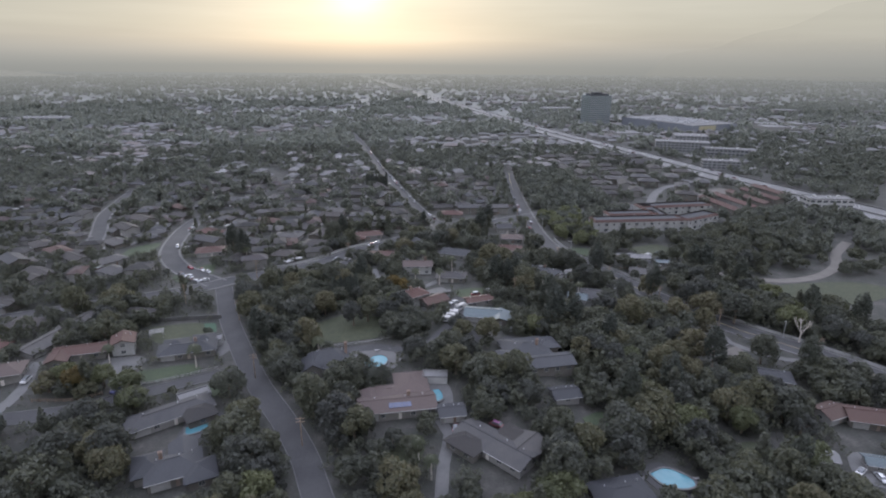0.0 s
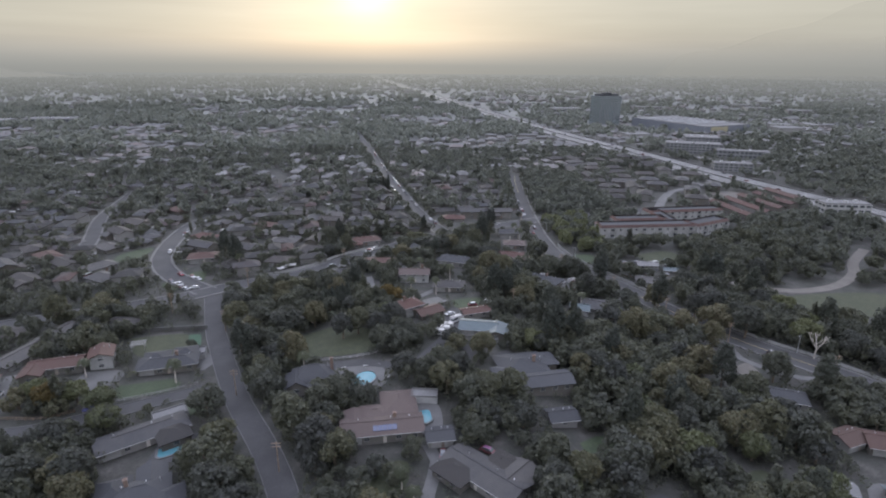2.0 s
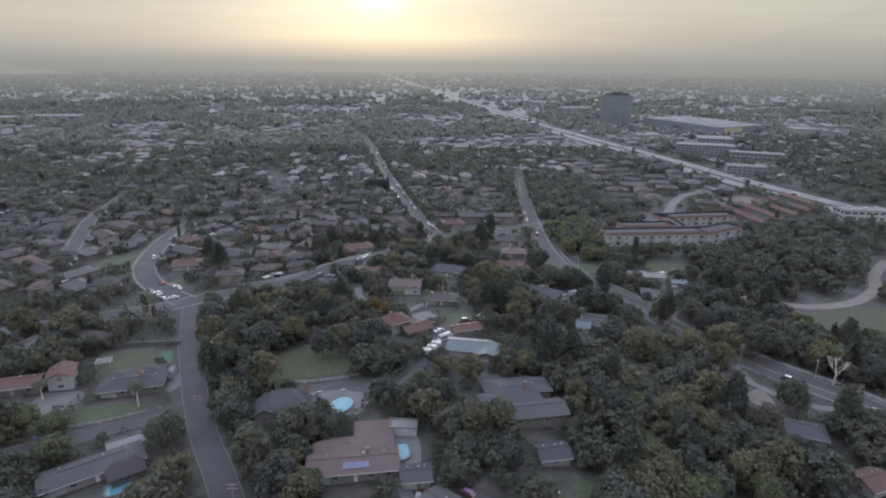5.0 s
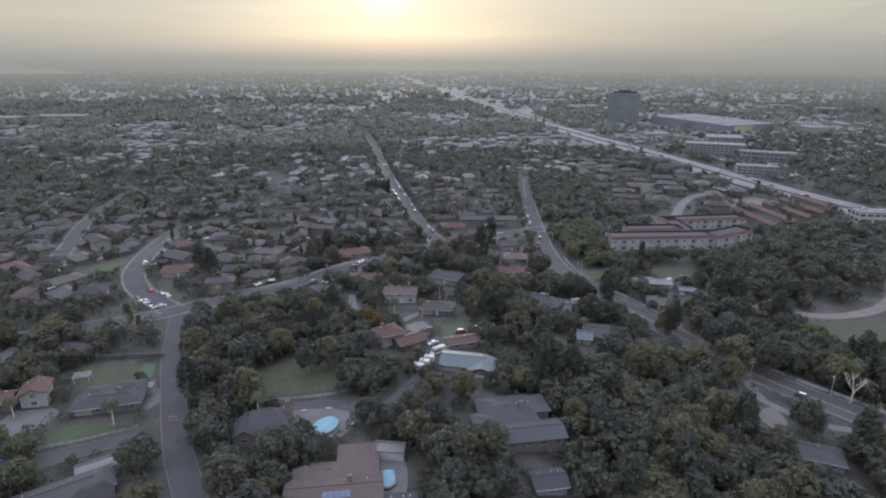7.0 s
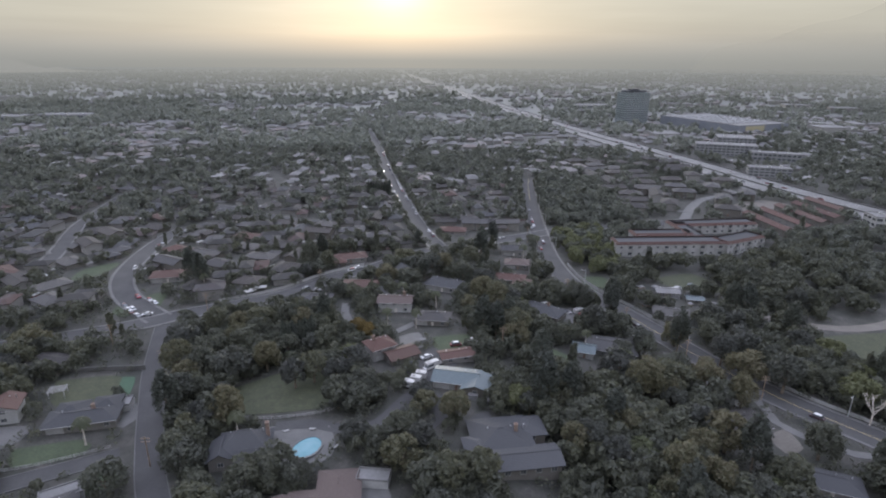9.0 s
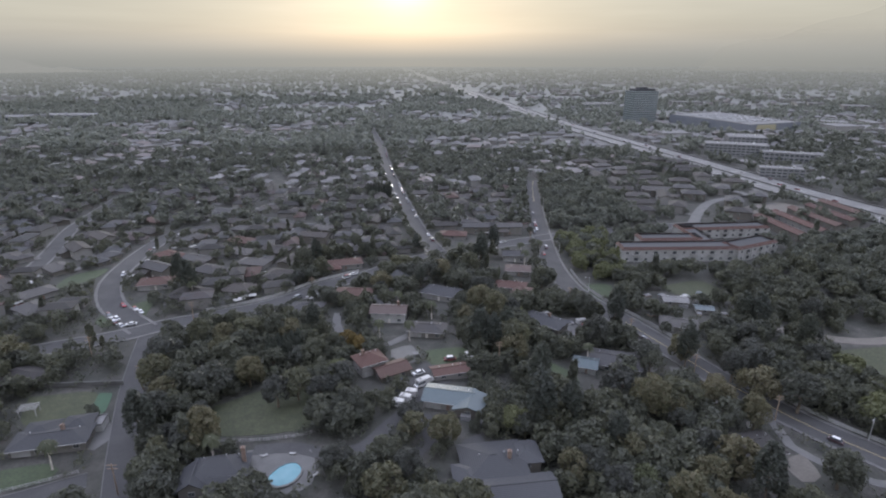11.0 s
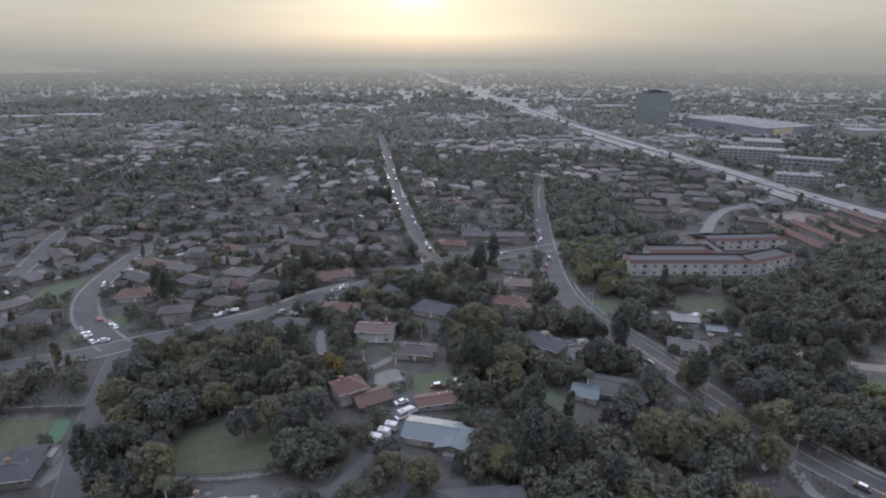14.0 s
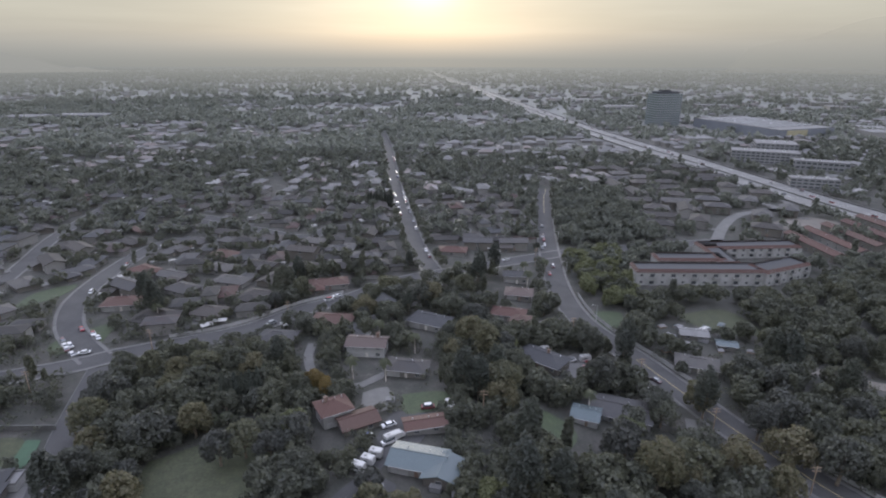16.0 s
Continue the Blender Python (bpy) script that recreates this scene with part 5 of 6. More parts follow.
woods("woodland", "dense mixed woodland round the gardens", 520, box_area(42, 200, 112, 345), 620, 0.5, 0.75, 1.3, 41, near=0.75)
woods("woodland", "dense trees round a sloping field", 150, box_area(-82, -8, 195, 290), 560, 0.47, 0.5, 1.1, 42, near=0.6)
woods("woodland", "garden trees round the nearest houses", 230, box_area(-62, 50, 100, 215), 560, 0.46, 0.45, 1.0, 43, near=0.62)
woods("woodland", "garden trees along the lane", 330, box_area(-215, -48, 100, 280), 520, 0.47, 0.5, 1.15, 44, near=0.65)
woods("woodland", "garden trees between houses and avenue", 250, box_area(-62, 84, 258, 395), 420, 0.5, 0.45, 1.05, 45, near=0.6)
woods("woodland", "dark trees along the park", 230, box_area(98, 275, 285, 388), 480, 0.54, 0.7, 1.3, 46, near=0.6)
woods("woodland", "garden trees among ranch houses", 850, box_area(-330, -12, 240, 450), 180, 0.7, 0.35, 0.9, 47, near=0.25)
woods("woodland", "garden trees and tall shrubs beside the driveway", 80, box_area(26, 52, 204, 292), 460, 0.48, 0.5, 1.0, 51, near=0.4)
woods("woodland", "garden trees round the red-roofed house", 70, box_area(-14, 28, 196, 262), 420, 0.42, 0.3, 0.62, 52, near=0.5)
woods("street_trees", "small street trees along the far streets", 190, lambda r: (lambda q, s: (q.x + s, q.y))(random.choice(LONG + BOULEVARD[40:] + CROSS), random.choice((-7.8, 7.8))), 200, 0.6, 0.45, 0.85, 53, near=0.0)
woods("undergrowth", "low shrubs and hedges", 5200, box_area(-200, 200, 100, 345), 26, 0.95, 0.18, 0.55, 48, near=0.25)
woods("grass_tufts", "tufts of rough grass and weeds", 9000, box_area(-200, 200, 100, 330), 9, 1.5, 0.06, 0.16, 54, near=0.3)
woods("distant_trees", "scattered garden trees among suburban houses", 3700, fan(430, 760), 66, 1.1, 0.6, 1.25, 21, "leaf_suburb_hazed", thick=lambda x, y: 0.35 + clumpy(x, y))
# far belts take the leaf colour with haze painted in
woods("distant_trees", "belts of dark trees across the far suburb", 9000, fan(760, 1600), 26, 1.8, 0.7, 1.5, 22, "leaf_far_hazed", thick=clumpy)
woods("distant_trees", "hazy belts of trees across the plain", 5000, fan(1600, 3600), 14, 2.9, 0.9, 2.0, 23, "leaf_far_hazed", thick=clumpy)
woods("roadside_grove", "dense grove beside the avenue", 260, lambda r: (r.uniform(96, 172), r.uniform(395, 600)), 210, 0.75, 0.7, 1.2, 24, "leaf_suburb_hazed")
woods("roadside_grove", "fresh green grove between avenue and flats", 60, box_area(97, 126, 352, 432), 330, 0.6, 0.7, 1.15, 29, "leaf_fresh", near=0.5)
woods("roadside_grove", "dense dark trees by the freeway ramp", 70, lambda r: (r.uniform(225, 262), r.uniform(540, 660)), 200, 0.65, 0.6, 1.0, 25, "leaf_suburb_hazed")
woods("roadside_grove", "dense dark trees between flats and park", 200, lambda r: (r.uniform(225, 345), r.uniform(320, 425)), 300, 0.65, 0.8, 1.3, 26, "leaf_suburb_hazed")
woods("roadside_grove", "dark trees beyond the freeway offices", 520, lambda r: (r.uniform(425, 720), r.uniform(520, 900)), 90, 1.0, 0.8, 1.5, 27, "leaf_suburb_hazed")
woods("roadside_grove", "trees among the townhouse roofs", 150, lambda r: (r.uniform(170, 305), r.uniform(470, 710)), 130, 0.75, 0.4, 0.8, 28, "leaf_suburb_hazed", near=0.0)


# ---- the far suburb ----
def far_houses(n, area, seed, low=0.8, high=1.2, thick=None, big=False, roof="far_roof_hazed"):
    rng = np.random.default_rng(seed)
    walls, roofs, got = Shape(), Shape(), 0
    grid = {}
    for a, b, c in KEEP_OFF:
        grid.setdefault((int(a // 60), int(b // 60)), []).append((a, b, c))
    taken = {}
    for _ in range(n * 5):
        if got >= n:
            break
        x, y = area(rng)
        if thick and rng.random() > thick(x, y):
            continue
        cell = (int(x // 60), int(y // 60))
        if any((x - a) ** 2 + (y - b) ** 2 < (c + 7) ** 2 for i in (-1, 0, 1) for j in (-1, 0, 1) for a, b, c in grid.get((cell[0] + i, cell[1] + j), ())):
            continue
        spot = (int(x // (60 if big else 17)), int(y // (60 if big else 17)))
        if spot in taken:
            continue
        taken[spot] = 1
        s = rng.uniform(low, high)
        w, d, h = (rng.uniform(25, 80), rng.uniform(20, 45), rng.uniform(5, 11)) if big else (17 * s, 10 * s, rng.choice([3.0, 3.0, 5.4]))
        turn = 0.35 * math.sin(x / 300.0) + 0.45 * math.cos(y / 400.0) + rng.choice([0, 1.5708])
        c, sn, z = math.cos(turn), math.sin(turn), terrain(x, y)
        for shape, src in ((walls, Shape().box(-w / 2, -d / 2, -1, w / 2, d / 2, h)), (roofs, roof_shape(w, d, "flat" if big else "hip", 0.36))):
            up = h + 0.02 if shape is roofs else 0
            shape.add([(x + c * a - sn * b, y + sn * a + c * b, z + q + up) for a, b, q in src.v], src.f)
        got += 1
    kind = "commercial_buildings" if big else "suburban_houses"
    tagged(new("distant_" + kind, walls.mesh("walls", M["far_wall_hazed"])), "pale walls of far " + kind.replace("_", " "), "buildings", kind="stuff")
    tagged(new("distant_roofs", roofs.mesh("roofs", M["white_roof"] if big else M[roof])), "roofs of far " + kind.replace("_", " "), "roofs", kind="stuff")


far_houses(130, box_area(-330, 4, 296, 445), 36, 0.6, 0.95, roof="infill_roof")
far_houses(150, box_area(-380, 84, 445, 575), 37, 0.65, 1.0, roof="infill_roof")


def patio_covers(n, area, seed):
    """Small pale flat roofs on posts in the back gardens."""
    rng = np.random.default_rng(seed)
    covers = Shape()
    for _ in range(n):
        x, y = area(rng)
        if not is_clear(x, y, 2.5):
            continue
        w, d, z, turn = rng.uniform(1.5, 3.2), rng.uniform(1.0, 1.8), terrain(x, y), rng.uniform(0, 3.14)
        c, sn = math.cos(turn), math.sin(turn)
        src = Shape().box(-w, -d, 2.3, w, d, 2.45)
        for px in (-w + 0.2, w - 0.3):
            for py in (-d + 0.1, d - 0.2):
                src.box(px, py, -0.3, px + 0.1, py + 0.1, 2.3)
        covers.add([(x + c * a - sn * b, y + sn * a + c * b, z + q) for a, b, q in src.v], src.f)
    tagged(new("patio_covers", covers.mesh("patio_covers", M["trim"])), "small pale patio covers in back gardens", "patio covers", kind="stuff")


patio_covers(260, box_area(-330, 84, 300, 580), 61)
patio_covers(420, fan(580, 1150), 62)
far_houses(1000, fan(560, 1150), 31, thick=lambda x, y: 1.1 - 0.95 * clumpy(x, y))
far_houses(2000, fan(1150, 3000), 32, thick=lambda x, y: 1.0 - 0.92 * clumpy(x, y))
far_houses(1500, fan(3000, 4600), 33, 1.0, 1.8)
far_houses(260, lambda r: (r.uniform(330, 2600), r.uniform(900, 4300)), 34, big=True)
far_houses(70, lambda r: (r.uniform(-2200, 100), r.uniform(1500, 4300)), 35, big=True)


# ---- vehicles ----
def car(m, label, tall=False):
    ob = root("car", m, label, "car")
    h = 0.35 if tall else 0.0
    body = Shape()
    prof = [(-2.25, 0.35), (-2.3, 0.75), (-2.15, 0.95 + h * 0.4), (-1.0, 1.02 + h * 0.4), (1.35, 1.02 + h * 0.4), (2.2, 0.9 + h * 0.4), (2.3, 0.65), (2.2, 0.32)]
    n = len(prof)
    body.v = [(x, y, z) for y in (-0.88, 0.88) for x, z in prof]
    body.f = [tuple(range(n)), tuple(range(2 * n - 1, n - 1, -1))] + [(i, n + i, n + (i + 1) % n, (i + 1) % n) for i in range(n)]
    part("body", body, M["car"], ob)
    top = Shape()
    cab = [(-1.35 - h, 1.0 + h * 0.4), (-0.75 - h, 1.42 + h), (0.9 + h * 0.6, 1.45 + h), (1.75, 1.0 + h * 0.4)]
    top.v = [(x, s * (0.8 if z < 1.3 else 0.66), z) for s in (-1, 1) for x, z in cab]
    top.f = [(0, 1, 2, 3), (7, 6, 5, 4), (0, 4, 5, 1), (2, 6, 7, 3)]
    part("window", top, M["pane"], ob)
    part("roof", Shape().add([(-0.8 - h, -0.67, 1.43 + h), (0.92 + h * 0.6, -0.67, 1.46 + h), (0.92 + h * 0.6, 0.67, 1.46 + h), (-0.8 - h, 0.67, 1.43 + h), (-0.7 - h, -0.6, 1.5 + h), (0.85 + h * 0.6, -0.6, 1.52 + h), (0.85 + h * 0.6, 0.6, 1.52 + h), (-0.7 - h, 0.6, 1.5 + h)], [(0, 1, 5, 4), (1, 2, 6, 5), (2, 3, 7, 6), (3, 0, 4, 7), (4, 5, 6, 7)]), M["car"], ob)
    for x in (-1.4, 1.4):
        for y in (-0.8, 0.8):
            part("wheel", Shape().tube((x, y - 0.12, 0.33), (x, y + 0.12, 0.33), 0.33, 0.33, 10), M["rubber"], ob)
    return ob


def heading(line, i):
    way = line[min(i + 1, len(line) - 1)] - line[max(i - 1, 0)]
    return math.degrees(math.atan2(way.y, way.x))


CAR = car(at(-132.5, 301, -48, 0.12), "small car parked at the kerb")
SUV = car(at(18.5, 252.5, 10, 0.15), "white pickup-sized car parked on a drive", True)


def set_car(x, y, turn, group, up=0.14):
    return tagged(copy_thing(random.choice((CAR, CAR, SUV)), at(x, y, turn, up)), "parked or passing car on the roadway", group=group)


random.seed(77)
for x, y, turn in [(-128.6, 296.4, -48), (-126.2, 293.6, -48), (-121.5, 289.8, -40), (-142, 306, -48), (-119.5, 303.5, 130), (-123.6, 307, 130), (-117.5, 291, 20), (-70.5, 350, 30), (-69.5, 333, 20), (-32, 343, 30), (-29, 347.5, 30), (7, 241.8, 30), (7.9, 233.3, 35), (1.1, 235.1, 40), (8, 213, -75), (85.7, 407, 88), (84.5, 441, 86), (88.3, 458, 84), (87.1, 447, 84), (104.2, 285.3, 125), (76.5, 286.8, 40), (78, 291, 70), (80, 295, 60), (85.9, 278.3, -20), (95.5, 281, -60), (74, 297, 20), (-116.5, 184, 80), (-112, 184.5, 30), (-4, 151.5, 80), (9, 152, -40), (-95, 268, 110), (-148, 190, 90), (116, 131, 30), (120, 128, 80), (-40, 118, 104), (26, 152, 30), (28, 269, 15), (-12, 300, 20)]:
    set_car(x, y, turn, "parked cars")
for i in range(2, len(LONG) - 30, 1):
    for o in (-3.7, 3.7):
        if random.random() < 0.26 and LONG[i].y < 760:
            q = LONG[i] + sides(LONG)[i] * o
            set_car(q.x, q.y, heading(LONG, i) + (180 if o < 0 else 0), "cars along the street")
for line, odds, off in ((CURVE, 0.25, 3.6), (CROSS, 0.07, 2.4), (BOULEVARD, 0.1, 2.7)):
    for i in range(3, len(line) - 3):
        if random.random() < odds:
            o = random.choice((-off, off))
            q = line[i] + sides(line)[i] * o
            set_car(q.x, q.y, heading(line, i) + (180 if o < 0 else 0), "cars along the street")
for i in range(4, 52):
    for o in (-19.6, -16, -12.2, -8.5, -4.5, 4.5, 8.5, 12.2, 16):
        if random.random() < 0.2:
            q = FREEWAY_LINE[i] + sides(FREEWAY_LINE)[i] * o + (FREEWAY_LINE[i + 1] - FREEWAY_LINE[i]) * random.random()
            set_car(q.x, q.y, heading(FREEWAY_LINE, i) + (180 if o < 0 else 0), "freeway traffic", 0.52)


for x, y in NEAR_HOMES[::7]:
    set_car(x + random.uniform(-9, 9), y + random.choice((-10, 10)), random.uniform(0, 360), "cars on driveways", 0.25)


def box_vehicle(name, m, length, width, height, label, category, cab=True):
    ob = root(name, m, label, category)
    body = part("body", Shape().box(-length / 2, -width / 2, 0.6, length / 2, width / 2, height).box(-length / 2 + 0.2, -width / 2 + 0.2, height, length / 2 - 0.2, width / 2 - 0.2, height + 0.12), M["white_paint"], ob)
    part("roof_vent", Shape().box(-0.4, -0.3, 0, 0.4, 0.3, 0.25), M["trim"], ob, m=pose(-length * 0.2, 0, height + 0.12))
    if cab:
        c = Shape()
        c.v = [(x + length / 2, s * (width / 2 - 0.08), z) for s in (-1, 1) for x, z in ((0, 0.6), (1.9, 0.6), (1.9, 1.3), (1.2, 1.5), (0.7, 2.3), (0, 2.3))]
        c.f = [(0, 1, 2, 3, 4, 5), (11, 10, 9, 8, 7, 6)] + [(i, 6 + i, 6 + (i + 1) % 6, (i + 1) % 6) for i in range(6)]
        part("cab", c, M["white_paint"], ob)
        part("windscreen", Shape().add([(length / 2 + 1.17, -0.9, 1.58), (length / 2 + 1.17, 0.9, 1.58), (length / 2 + 0.78, 0.9, 2.22), (length / 2 + 0.78, -0.9, 2.22), (length / 2 + 1.21, -0.9, 1.6), (length / 2 + 1.21, 0.9, 1.6), (length / 2 + 0.82, 0.9, 2.24), (length / 2 + 0.82, -0.9, 2.24)], [(3, 2, 1, 0), (4, 5, 6, 7), (0, 1, 5, 4), (2, 3, 7, 6), (1, 2, 6, 5), (3, 0, 4, 7)]), M["pane"], ob)
    for s in (-1, 1):
        part("window", Shape().box(-length * 0.3, -0.02, 1.4, length * 0.1, 0.02, 1.95), M["pane"], ob, m=pose(0, s * (width / 2 + 0.01), 0))
        for x in ((-length * 0.28, length / 2 + 1.0) if cab else (-0.5, 0.5)):
            part("wheel", Shape().tube((x, s * (width / 2 - 0.25) - 0.12, 0.42), (x, s * (width / 2 - 0.25) + 0.12, 0.42), 0.42, 0.42, 10), M["rubber"], ob)
    return ob


box_vehicle("motorhome", at(26, 251, 100, 0.1), 7.0, 2.6, 3.1, "large white motorhome parked behind a lawn", "motorhome")
for x, y, turn in [(1.0, 221.2, -20), (3.2, 224.0, -20), (5.0, 227.0, -15)]:
    box_vehicle("caravan", at(x, y, turn, 0.14), 3.6, 2.2, 2.6, "white caravan parked in a row by the drive", "caravan", False)
box_vehicle("van", at(8.6, 234.6, 35, 0.14), 4.6, 2.1, 2.4, "white van parked on the drive", "van")
box_vehicle("motorhome", at(96.5, 277.5, 122, 0.2), 6.2, 2.5, 3.0, "white motorhome parked at the avenue's kerb", "motorhome")
box_vehicle("caravan", at(84, 289.5, 60, 0.2), 5.0, 2.4, 2.8, "white caravan in a crowded yard", "caravan", False)
box_vehicle("caravan", at(80, 298.5, 20, 0.2), 4.4, 2.3, 2.6, "white caravan in a crowded yard", "caravan", False)
box_vehicle("caravan", at(30.7, 151.3, 130, 0.1), 4.6, 2.2, 2.5, "small white caravan on a garden lawn", "caravan", False)
box_vehicle("van", at(139, 326, 30, 0.1), 5.0, 2.1, 2.4, "white van in a cluttered yard", "van")


# ---- poles, walls, fences and small things ----
def pole(x, y, h, label, arms=True, lamp=0):
    ob = root("utility_pole" if arms else "street_lamp", at(x, y, lamp), label, "pole" if arms else "street lamp")
    part("post", Shape().tube((0, 0, -0.5), (0, 0, h), 0.2, 0.13, 8), M["wood"] if arms else M["metal"], ob)
    if arms:
        for z in (h - 0.6, h - 1.7):
            part("crossarm", Shape().box(-1.3, -0.08, z, 1.3, 0.08, z + 0.16), M["wood"], ob)
    else:
        part("arm", Shape().tube((0, 0, h - 0.3), (2.2, 0, h + 0.3), 0.07, 0.05, 6), M["metal"], ob)
        part("lamp_head", Shape().box(2.0, -0.15, h + 0.2, 2.8, 0.15, h + 0.4), M["metal"], ob)


for x, y, h in [(78.5, 316, 11), (97.5, 284, 11), (111.5, 253, 11), (-91.5, 293, 10), (75.5, 408, 11), (-71.5, 189.6, 10), (-88.5, 240, 10), (-50, 150, 10), (36, 247, 12), (128, 227, 10), (153, 196, 10), (-118, 262, 10), (-45, 320, 10)]:
    pole(x, y, h, "brown wooden utility pole with two crossarms")
for i in range(4, len(BOULEVARD) - 4, 9):
    q = BOULEVARD[i] + sides(BOULEVARD)[i] * 6.6
    pole(q.x, q.y, 8.5, "slim grey street lamp beside the avenue", False, heading(BOULEVARD, i) + 90)


def wall_along(name, line, offset, high, mat, label, thick=0.25):
    ob = tagged(new(name, ribbon(line, offset - thick / 2, offset + thick / 2, -0.4, high).mesh(name, M[mat])), label, "wall", kind="structure")
    part("coping", ribbon(line, offset - thick / 2 - 0.06, offset + thick / 2 + 0.06, high, high + 0.1), M["kerb"], ob)


wall_along("garden_wall", BOULEVARD[22:37], 8.3, 1.7, "white_wall", "low white wall along the avenue")
wall_along("garden_wall", BOULEVARD[8:18], 8.3, 1.4, "white_wall", "low white wall along the avenue")
wall_along("garden_wall", CROSS[40:52], -7.6, 1.5, "white_wall", "pale wall behind the pavement")
wall_along("garden_wall", spline([(-129, 241), (-112, 243), (-97, 243.5)], 4), 0, 1.8, "concrete", "pale concrete wall behind a back lawn")
wall_along("garden_wall", spline([(168, 425), (200, 430), (232, 440)], 5), 0, 1.6, "concrete", "pale wall beside a car park")


def fence(pts, label, high=1.1, gap=2.4, mat="trim"):
    line = spline(pts, gap)
    ob = root("fence", at(line[0].x, line[0].y), label, "fence")
    base = Vector((line[0].x, line[0].y, terrain(line[0].x, line[0].y)))
    post = Shape().box(-0.07, -0.07, -0.3, 0.07, 0.07, high + 0.1).mesh("post", M[mat])
    for q in line:
        part("post", post, None, ob, m=pose(q.x - base.x, q.y - base.y, terrain(q.x, q.y) - base.z))
    for z in (0.35, 0.75, high):
        s = ribbon(line, -0.03, 0.03, z - 0.07, z + 0.03)
        s.v = [(x - base.x, y - base.y, w - base.z) for x, y, w in s.v]
        part("rail", s, M[mat], ob)


fence([(-113, 187.3), (-103, 191), (-93, 195.6), (-87, 198.5)], "white rail fence in front of a lawn")
fence([(-60, 210), (-42, 208), (-27, 209), (-16, 214)], "pale rail fence below a sloping field")
fence([(-140, 178), (-128, 178), (-120, 182)], "brown rail fence along the lane", mat="wood")
fence([(45, 205), (58, 207), (66, 212)], "weathered rail fence between gardens", mat="wood")
fence([(-76, 216), (-66, 222), (-63, 236)], "pale rail fence at the edge of a field")


def pergola(x, y, turn):
    ob = root("pergola", at(x, y, turn), "white slatted pergola on four posts", "pergola")
    for px in (-2.3, 2.3):
        for py in (-1.8, 1.8):
            part("post", Shape().box(px - 0.1, py - 0.1, -0.3, px + 0.1, py + 0.1, 2.5), M["trim"], ob)
        part("beam", Shape().box(px - 0.08, -2.2, 2.5, px + 0.08, 2.2, 2.7), M["trim"], ob)
    for i in range(9):
        part("slat", Shape().box(-2.8, -2.05 + i * 0.5, 2.7, 2.8, -1.95 + i * 0.5, 2.85), M["trim"], ob)


pergola(13, 170.5, -10)
pergola(-118, 226, 15)


def dish(x, y):
    ob = root("satellite_dish", at(x, y), "white satellite dish on a short post", "satellite dish")
    part("post", Shape().tube((0, 0, -0.3), (0, 0, 2.4), 0.09, 0.09, 8), M["metal"], ob)
    s, n = Shape(), 18
    s.v = [(r * math.cos(6.2832 * i / n), r * math.sin(6.2832 * i / n), 0.35 * r * r - off) for off in (0, 0.06) for r in (0.25, 0.7, 1.2) for i in range(n)]
    for k in (0, 3):
        for r in range(2):
            s.f += [((k + r) * n + i, (k + r) * n + (i + 1) % n, (k + r + 1) * n + (i + 1) % n, (k + r + 1) * n + i) for i in range(n)]
        s.f.append(tuple(k * n + i for i in range(n)))
    s.f += [(2 * n + i, 2 * n + (i + 1) % n, 5 * n + (i + 1) % n, 5 * n + i) for i in range(n)]
    part("reflector", s, M["white_paint"], ob, m=pose(0, -0.1, 2.5, 50, 0, 15))


dish(115.5, 221.8)


def bare_tree(x, y, h):
    rng = random.Random(4)
    ob = root("bare_tree", at(x, y), "tall leafless tree with pale grey branches", "tree")
    part("trunk", Shape().tube((0, 0, -0.6), (0.2, 0, h * 0.45), 0.32, 0.22, 8), M["pale_bark"], ob)

    def branch(start, way, length, r, depth, shape):
        tip = start + way * length
        shape.tube(start, tip, r, r * 0.6, 5)
        if depth:
            for _ in range(3):
                turn = Vector((rng.uniform(-1, 1), rng.uniform(-1, 1), rng.uniform(0.1, 0.9)))
                branch(tip, (way + turn * 0.8).normalized(), length * rng.uniform(0.6, 0.8), r * 0.6, depth - 1, shape)

    for i in range(5):
        s = Shape()
        a = i * 1.2566
        branch(Vector((0.2, 0, h * (0.3 + 0.03 * i))), Vector((math.cos(a) * 0.6, math.sin(a) * 0.6, 0.8)).normalized(), h * 0.22, 0.15, 3, s)
        part("branch", s, M["pale_bark"], ob)


bare_tree(156, 211, 13)

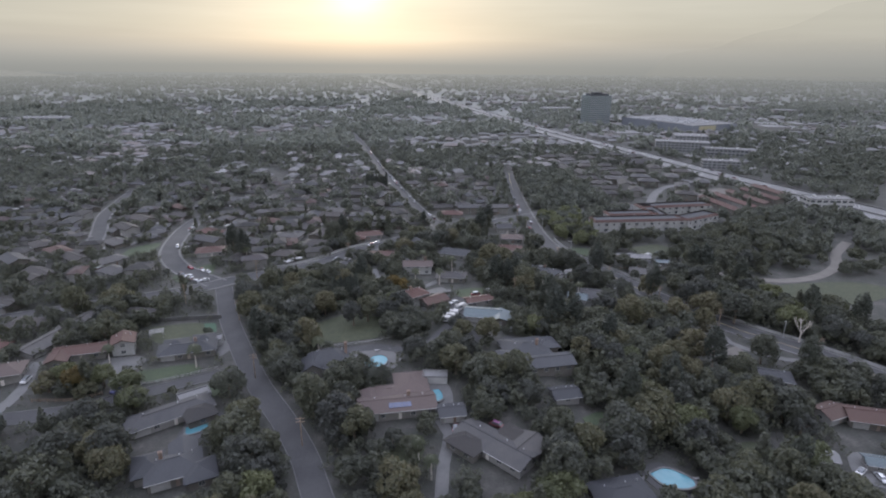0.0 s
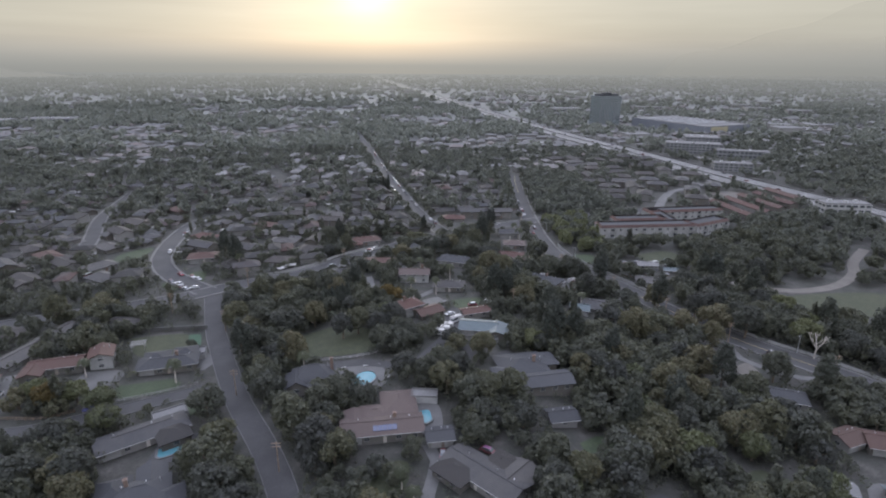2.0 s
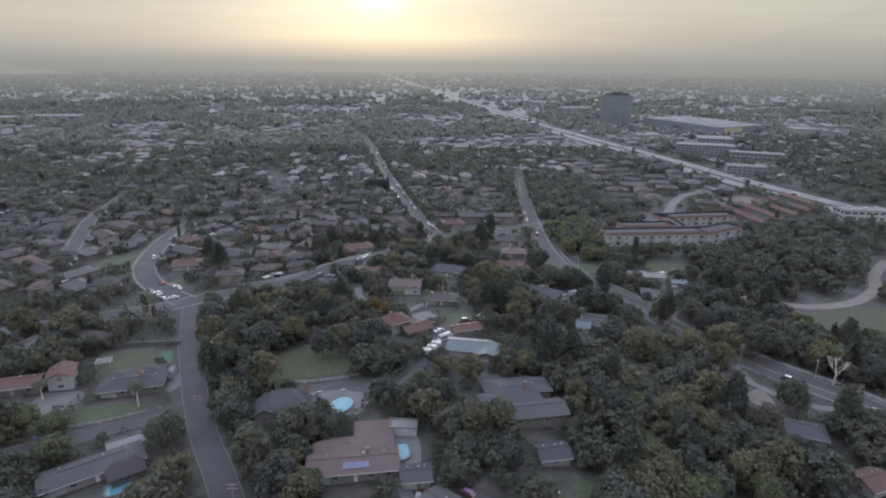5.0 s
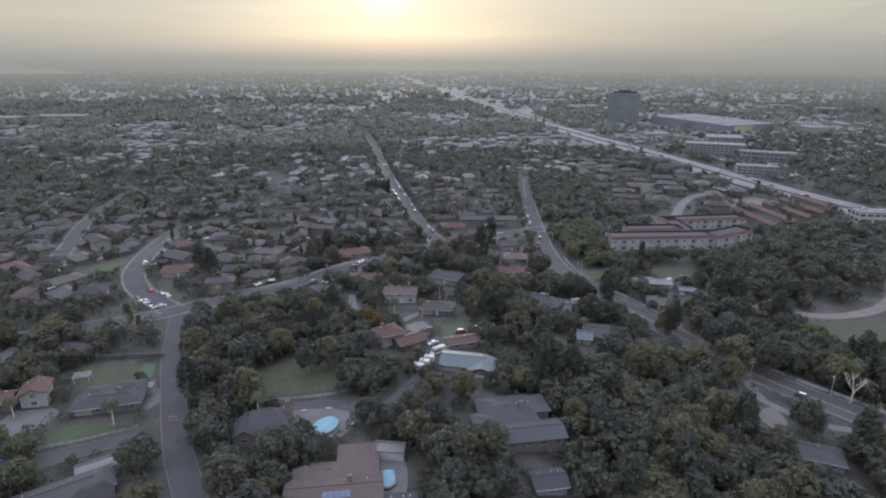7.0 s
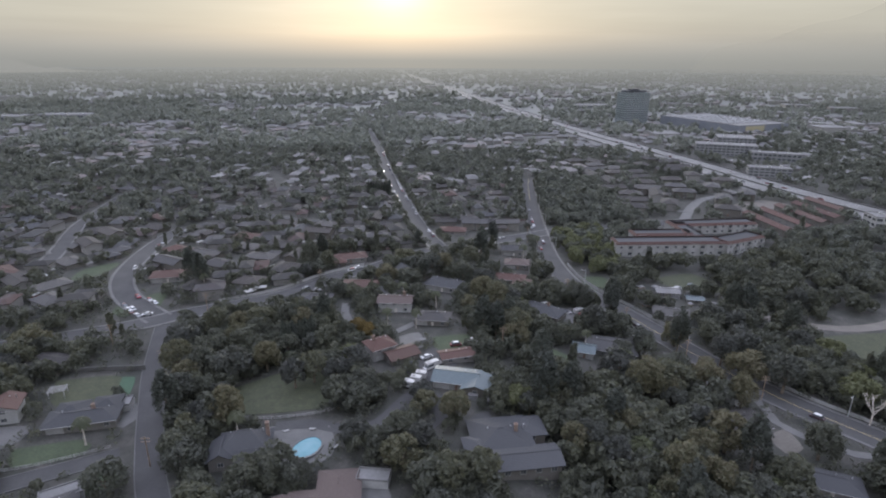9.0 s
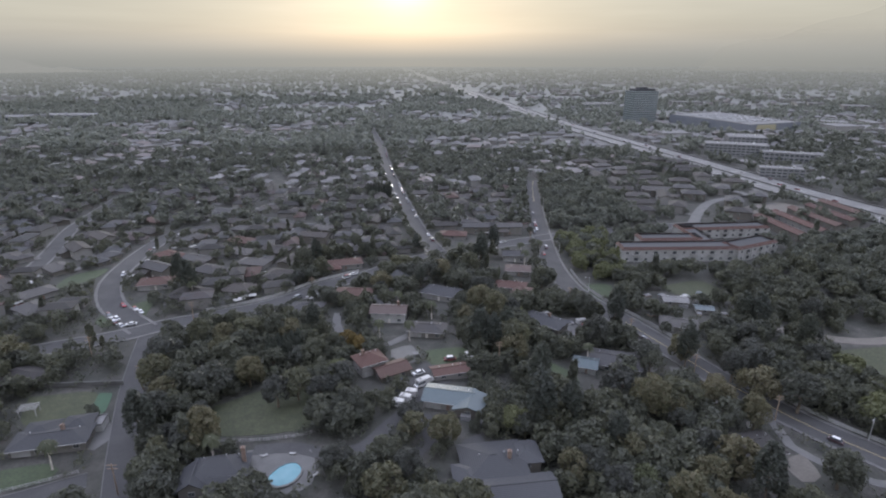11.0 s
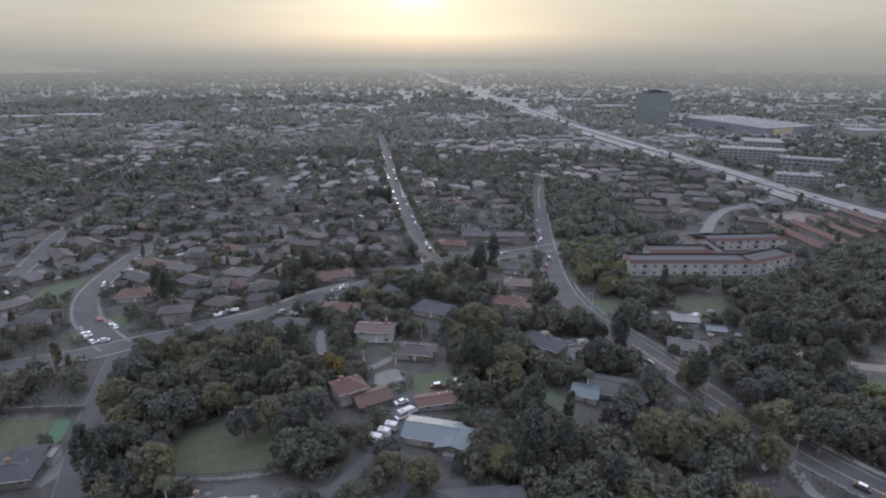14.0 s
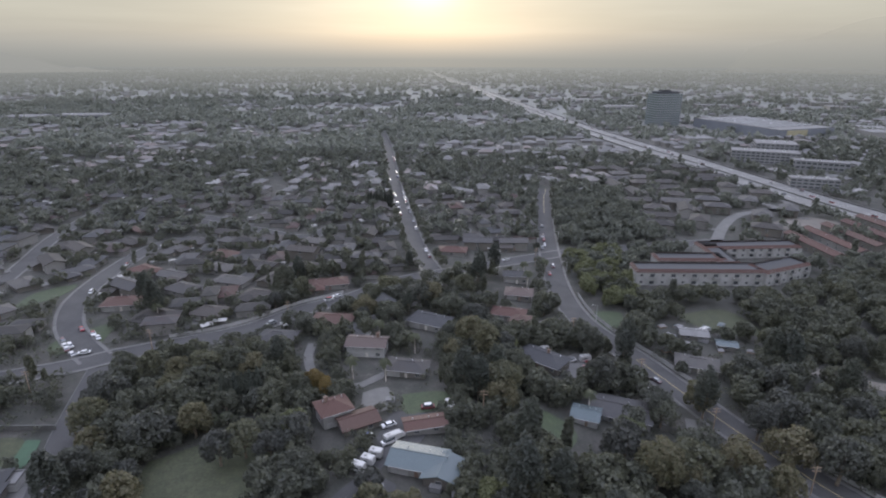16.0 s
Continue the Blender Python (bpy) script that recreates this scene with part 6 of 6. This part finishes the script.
random.seed(31)
for i in range(16):
    x, y, w, d = random.uniform(116, 152), random.uniform(306, 334), random.uniform(1.8, 4.5), random.uniform(1.5, 3.0)
    ob = root("scrap_pile", at(x, y, random.uniform(0, 180)), "heap of scrap under a pale tarpaulin", "scrap pile", "yard clutter")
    part("load", Shape().box(-w / 2, -d / 2, -0.2, w / 2, d / 2, 0.7).box(-w / 4, -d / 3, 0.7, w / 3, d / 3, 1.1), M["wood"], ob)
    part("tarpaulin", Shape().add([(-w / 2 - 0.2, -d / 2 - 0.1, 0.72), (w / 2 + 0.1, -d / 2 - 0.2, 0.72), (w / 2 + 0.2, d / 2 + 0.1, 0.72), (-w / 2 - 0.1, d / 2 + 0.2, 0.72), (-w / 4, -d / 4, 1.3), (w / 3, -d / 5, 1.25), (w / 4, d / 4, 1.3), (-w / 5, d / 4, 1.2)], [(3, 2, 1, 0), (4, 5, 6, 7), (0, 1, 5, 4), (1, 2, 6, 5), (2, 3, 7, 6), (3, 0, 4, 7)]), M[("white_roof", "blue_roof", "office")[i % 3]], ob, "crumpled pale tarpaulin")
for x, y, w, d, turn in [(130, 330, 3, 2, 20), (136, 318, 4, 2.4, -30), (127, 314, 2.4, 2, 50), (146, 322, 3, 3, 10), (120, 308, 3, 2, 0), (88, 283, 3, 2, 30), (78, 281, 2.6, 2, 60), (64, 301, 3, 2, -20), (22, 215, 3, 2.4, -14), (26, 212, 2.4, 1.8, 30), (6, 256, 2.6, 2, 0)]:
    ob = root("storage_box", at(x, y, turn), "pale tarpaulin-covered storage box in a yard", "storage box", "yard clutter")
    part("body", Shape().box(-w / 2, -d / 2, -0.2, w / 2, d / 2, 1.4), M["office"], ob)
    part("lid", Shape().box(-w / 2 - 0.1, -d / 2 - 0.1, 1.4, w / 2 + 0.1, d / 2 + 0.1, 1.55), M["white_roof"], ob)
for x, y in [(-36, 201), (-28, 201), (-20, 192), (-12.5, 175), (-11.5, 169), (46, 129), (63, 130)]:
    ob = root("sun_lounger", at(x, y, random.uniform(0, 360), 0.1), "pale sun lounger on the pool terrace", "sun lounger", "pool loungers")
    part("seat", Shape().box(-0.35, -0.9, 0.3, 0.35, 0.4, 0.38), M["trim"], ob)
    part("backrest", Shape().add([(-0.35, 0.4, 0.3), (0.35, 0.4, 0.3), (0.35, 1.0, 0.75), (-0.35, 1.0, 0.75), (-0.35, 0.4, 0.38), (0.35, 0.4, 0.38), (0.35, 1.0, 0.83), (-0.35, 1.0, 0.83)], [(3, 2, 1, 0), (4, 5, 6, 7), (0, 1, 5, 4), (1, 2, 6, 5), (2, 3, 7, 6), (3, 0, 4, 7)]), M["trim"], ob)
    for lx, ly in ((-0.3, -0.8), (0.3, -0.8), (-0.3, 0.3), (0.3, 0.3)):
        part("leg", Shape().box(lx - 0.03, ly - 0.03, -0.1, lx + 0.03, ly + 0.03, 0.3), M["metal"], ob)

for ob in TREES.values():
    for child in (*ob.children_recursive, ob):
        bpy.data.objects.remove(child)
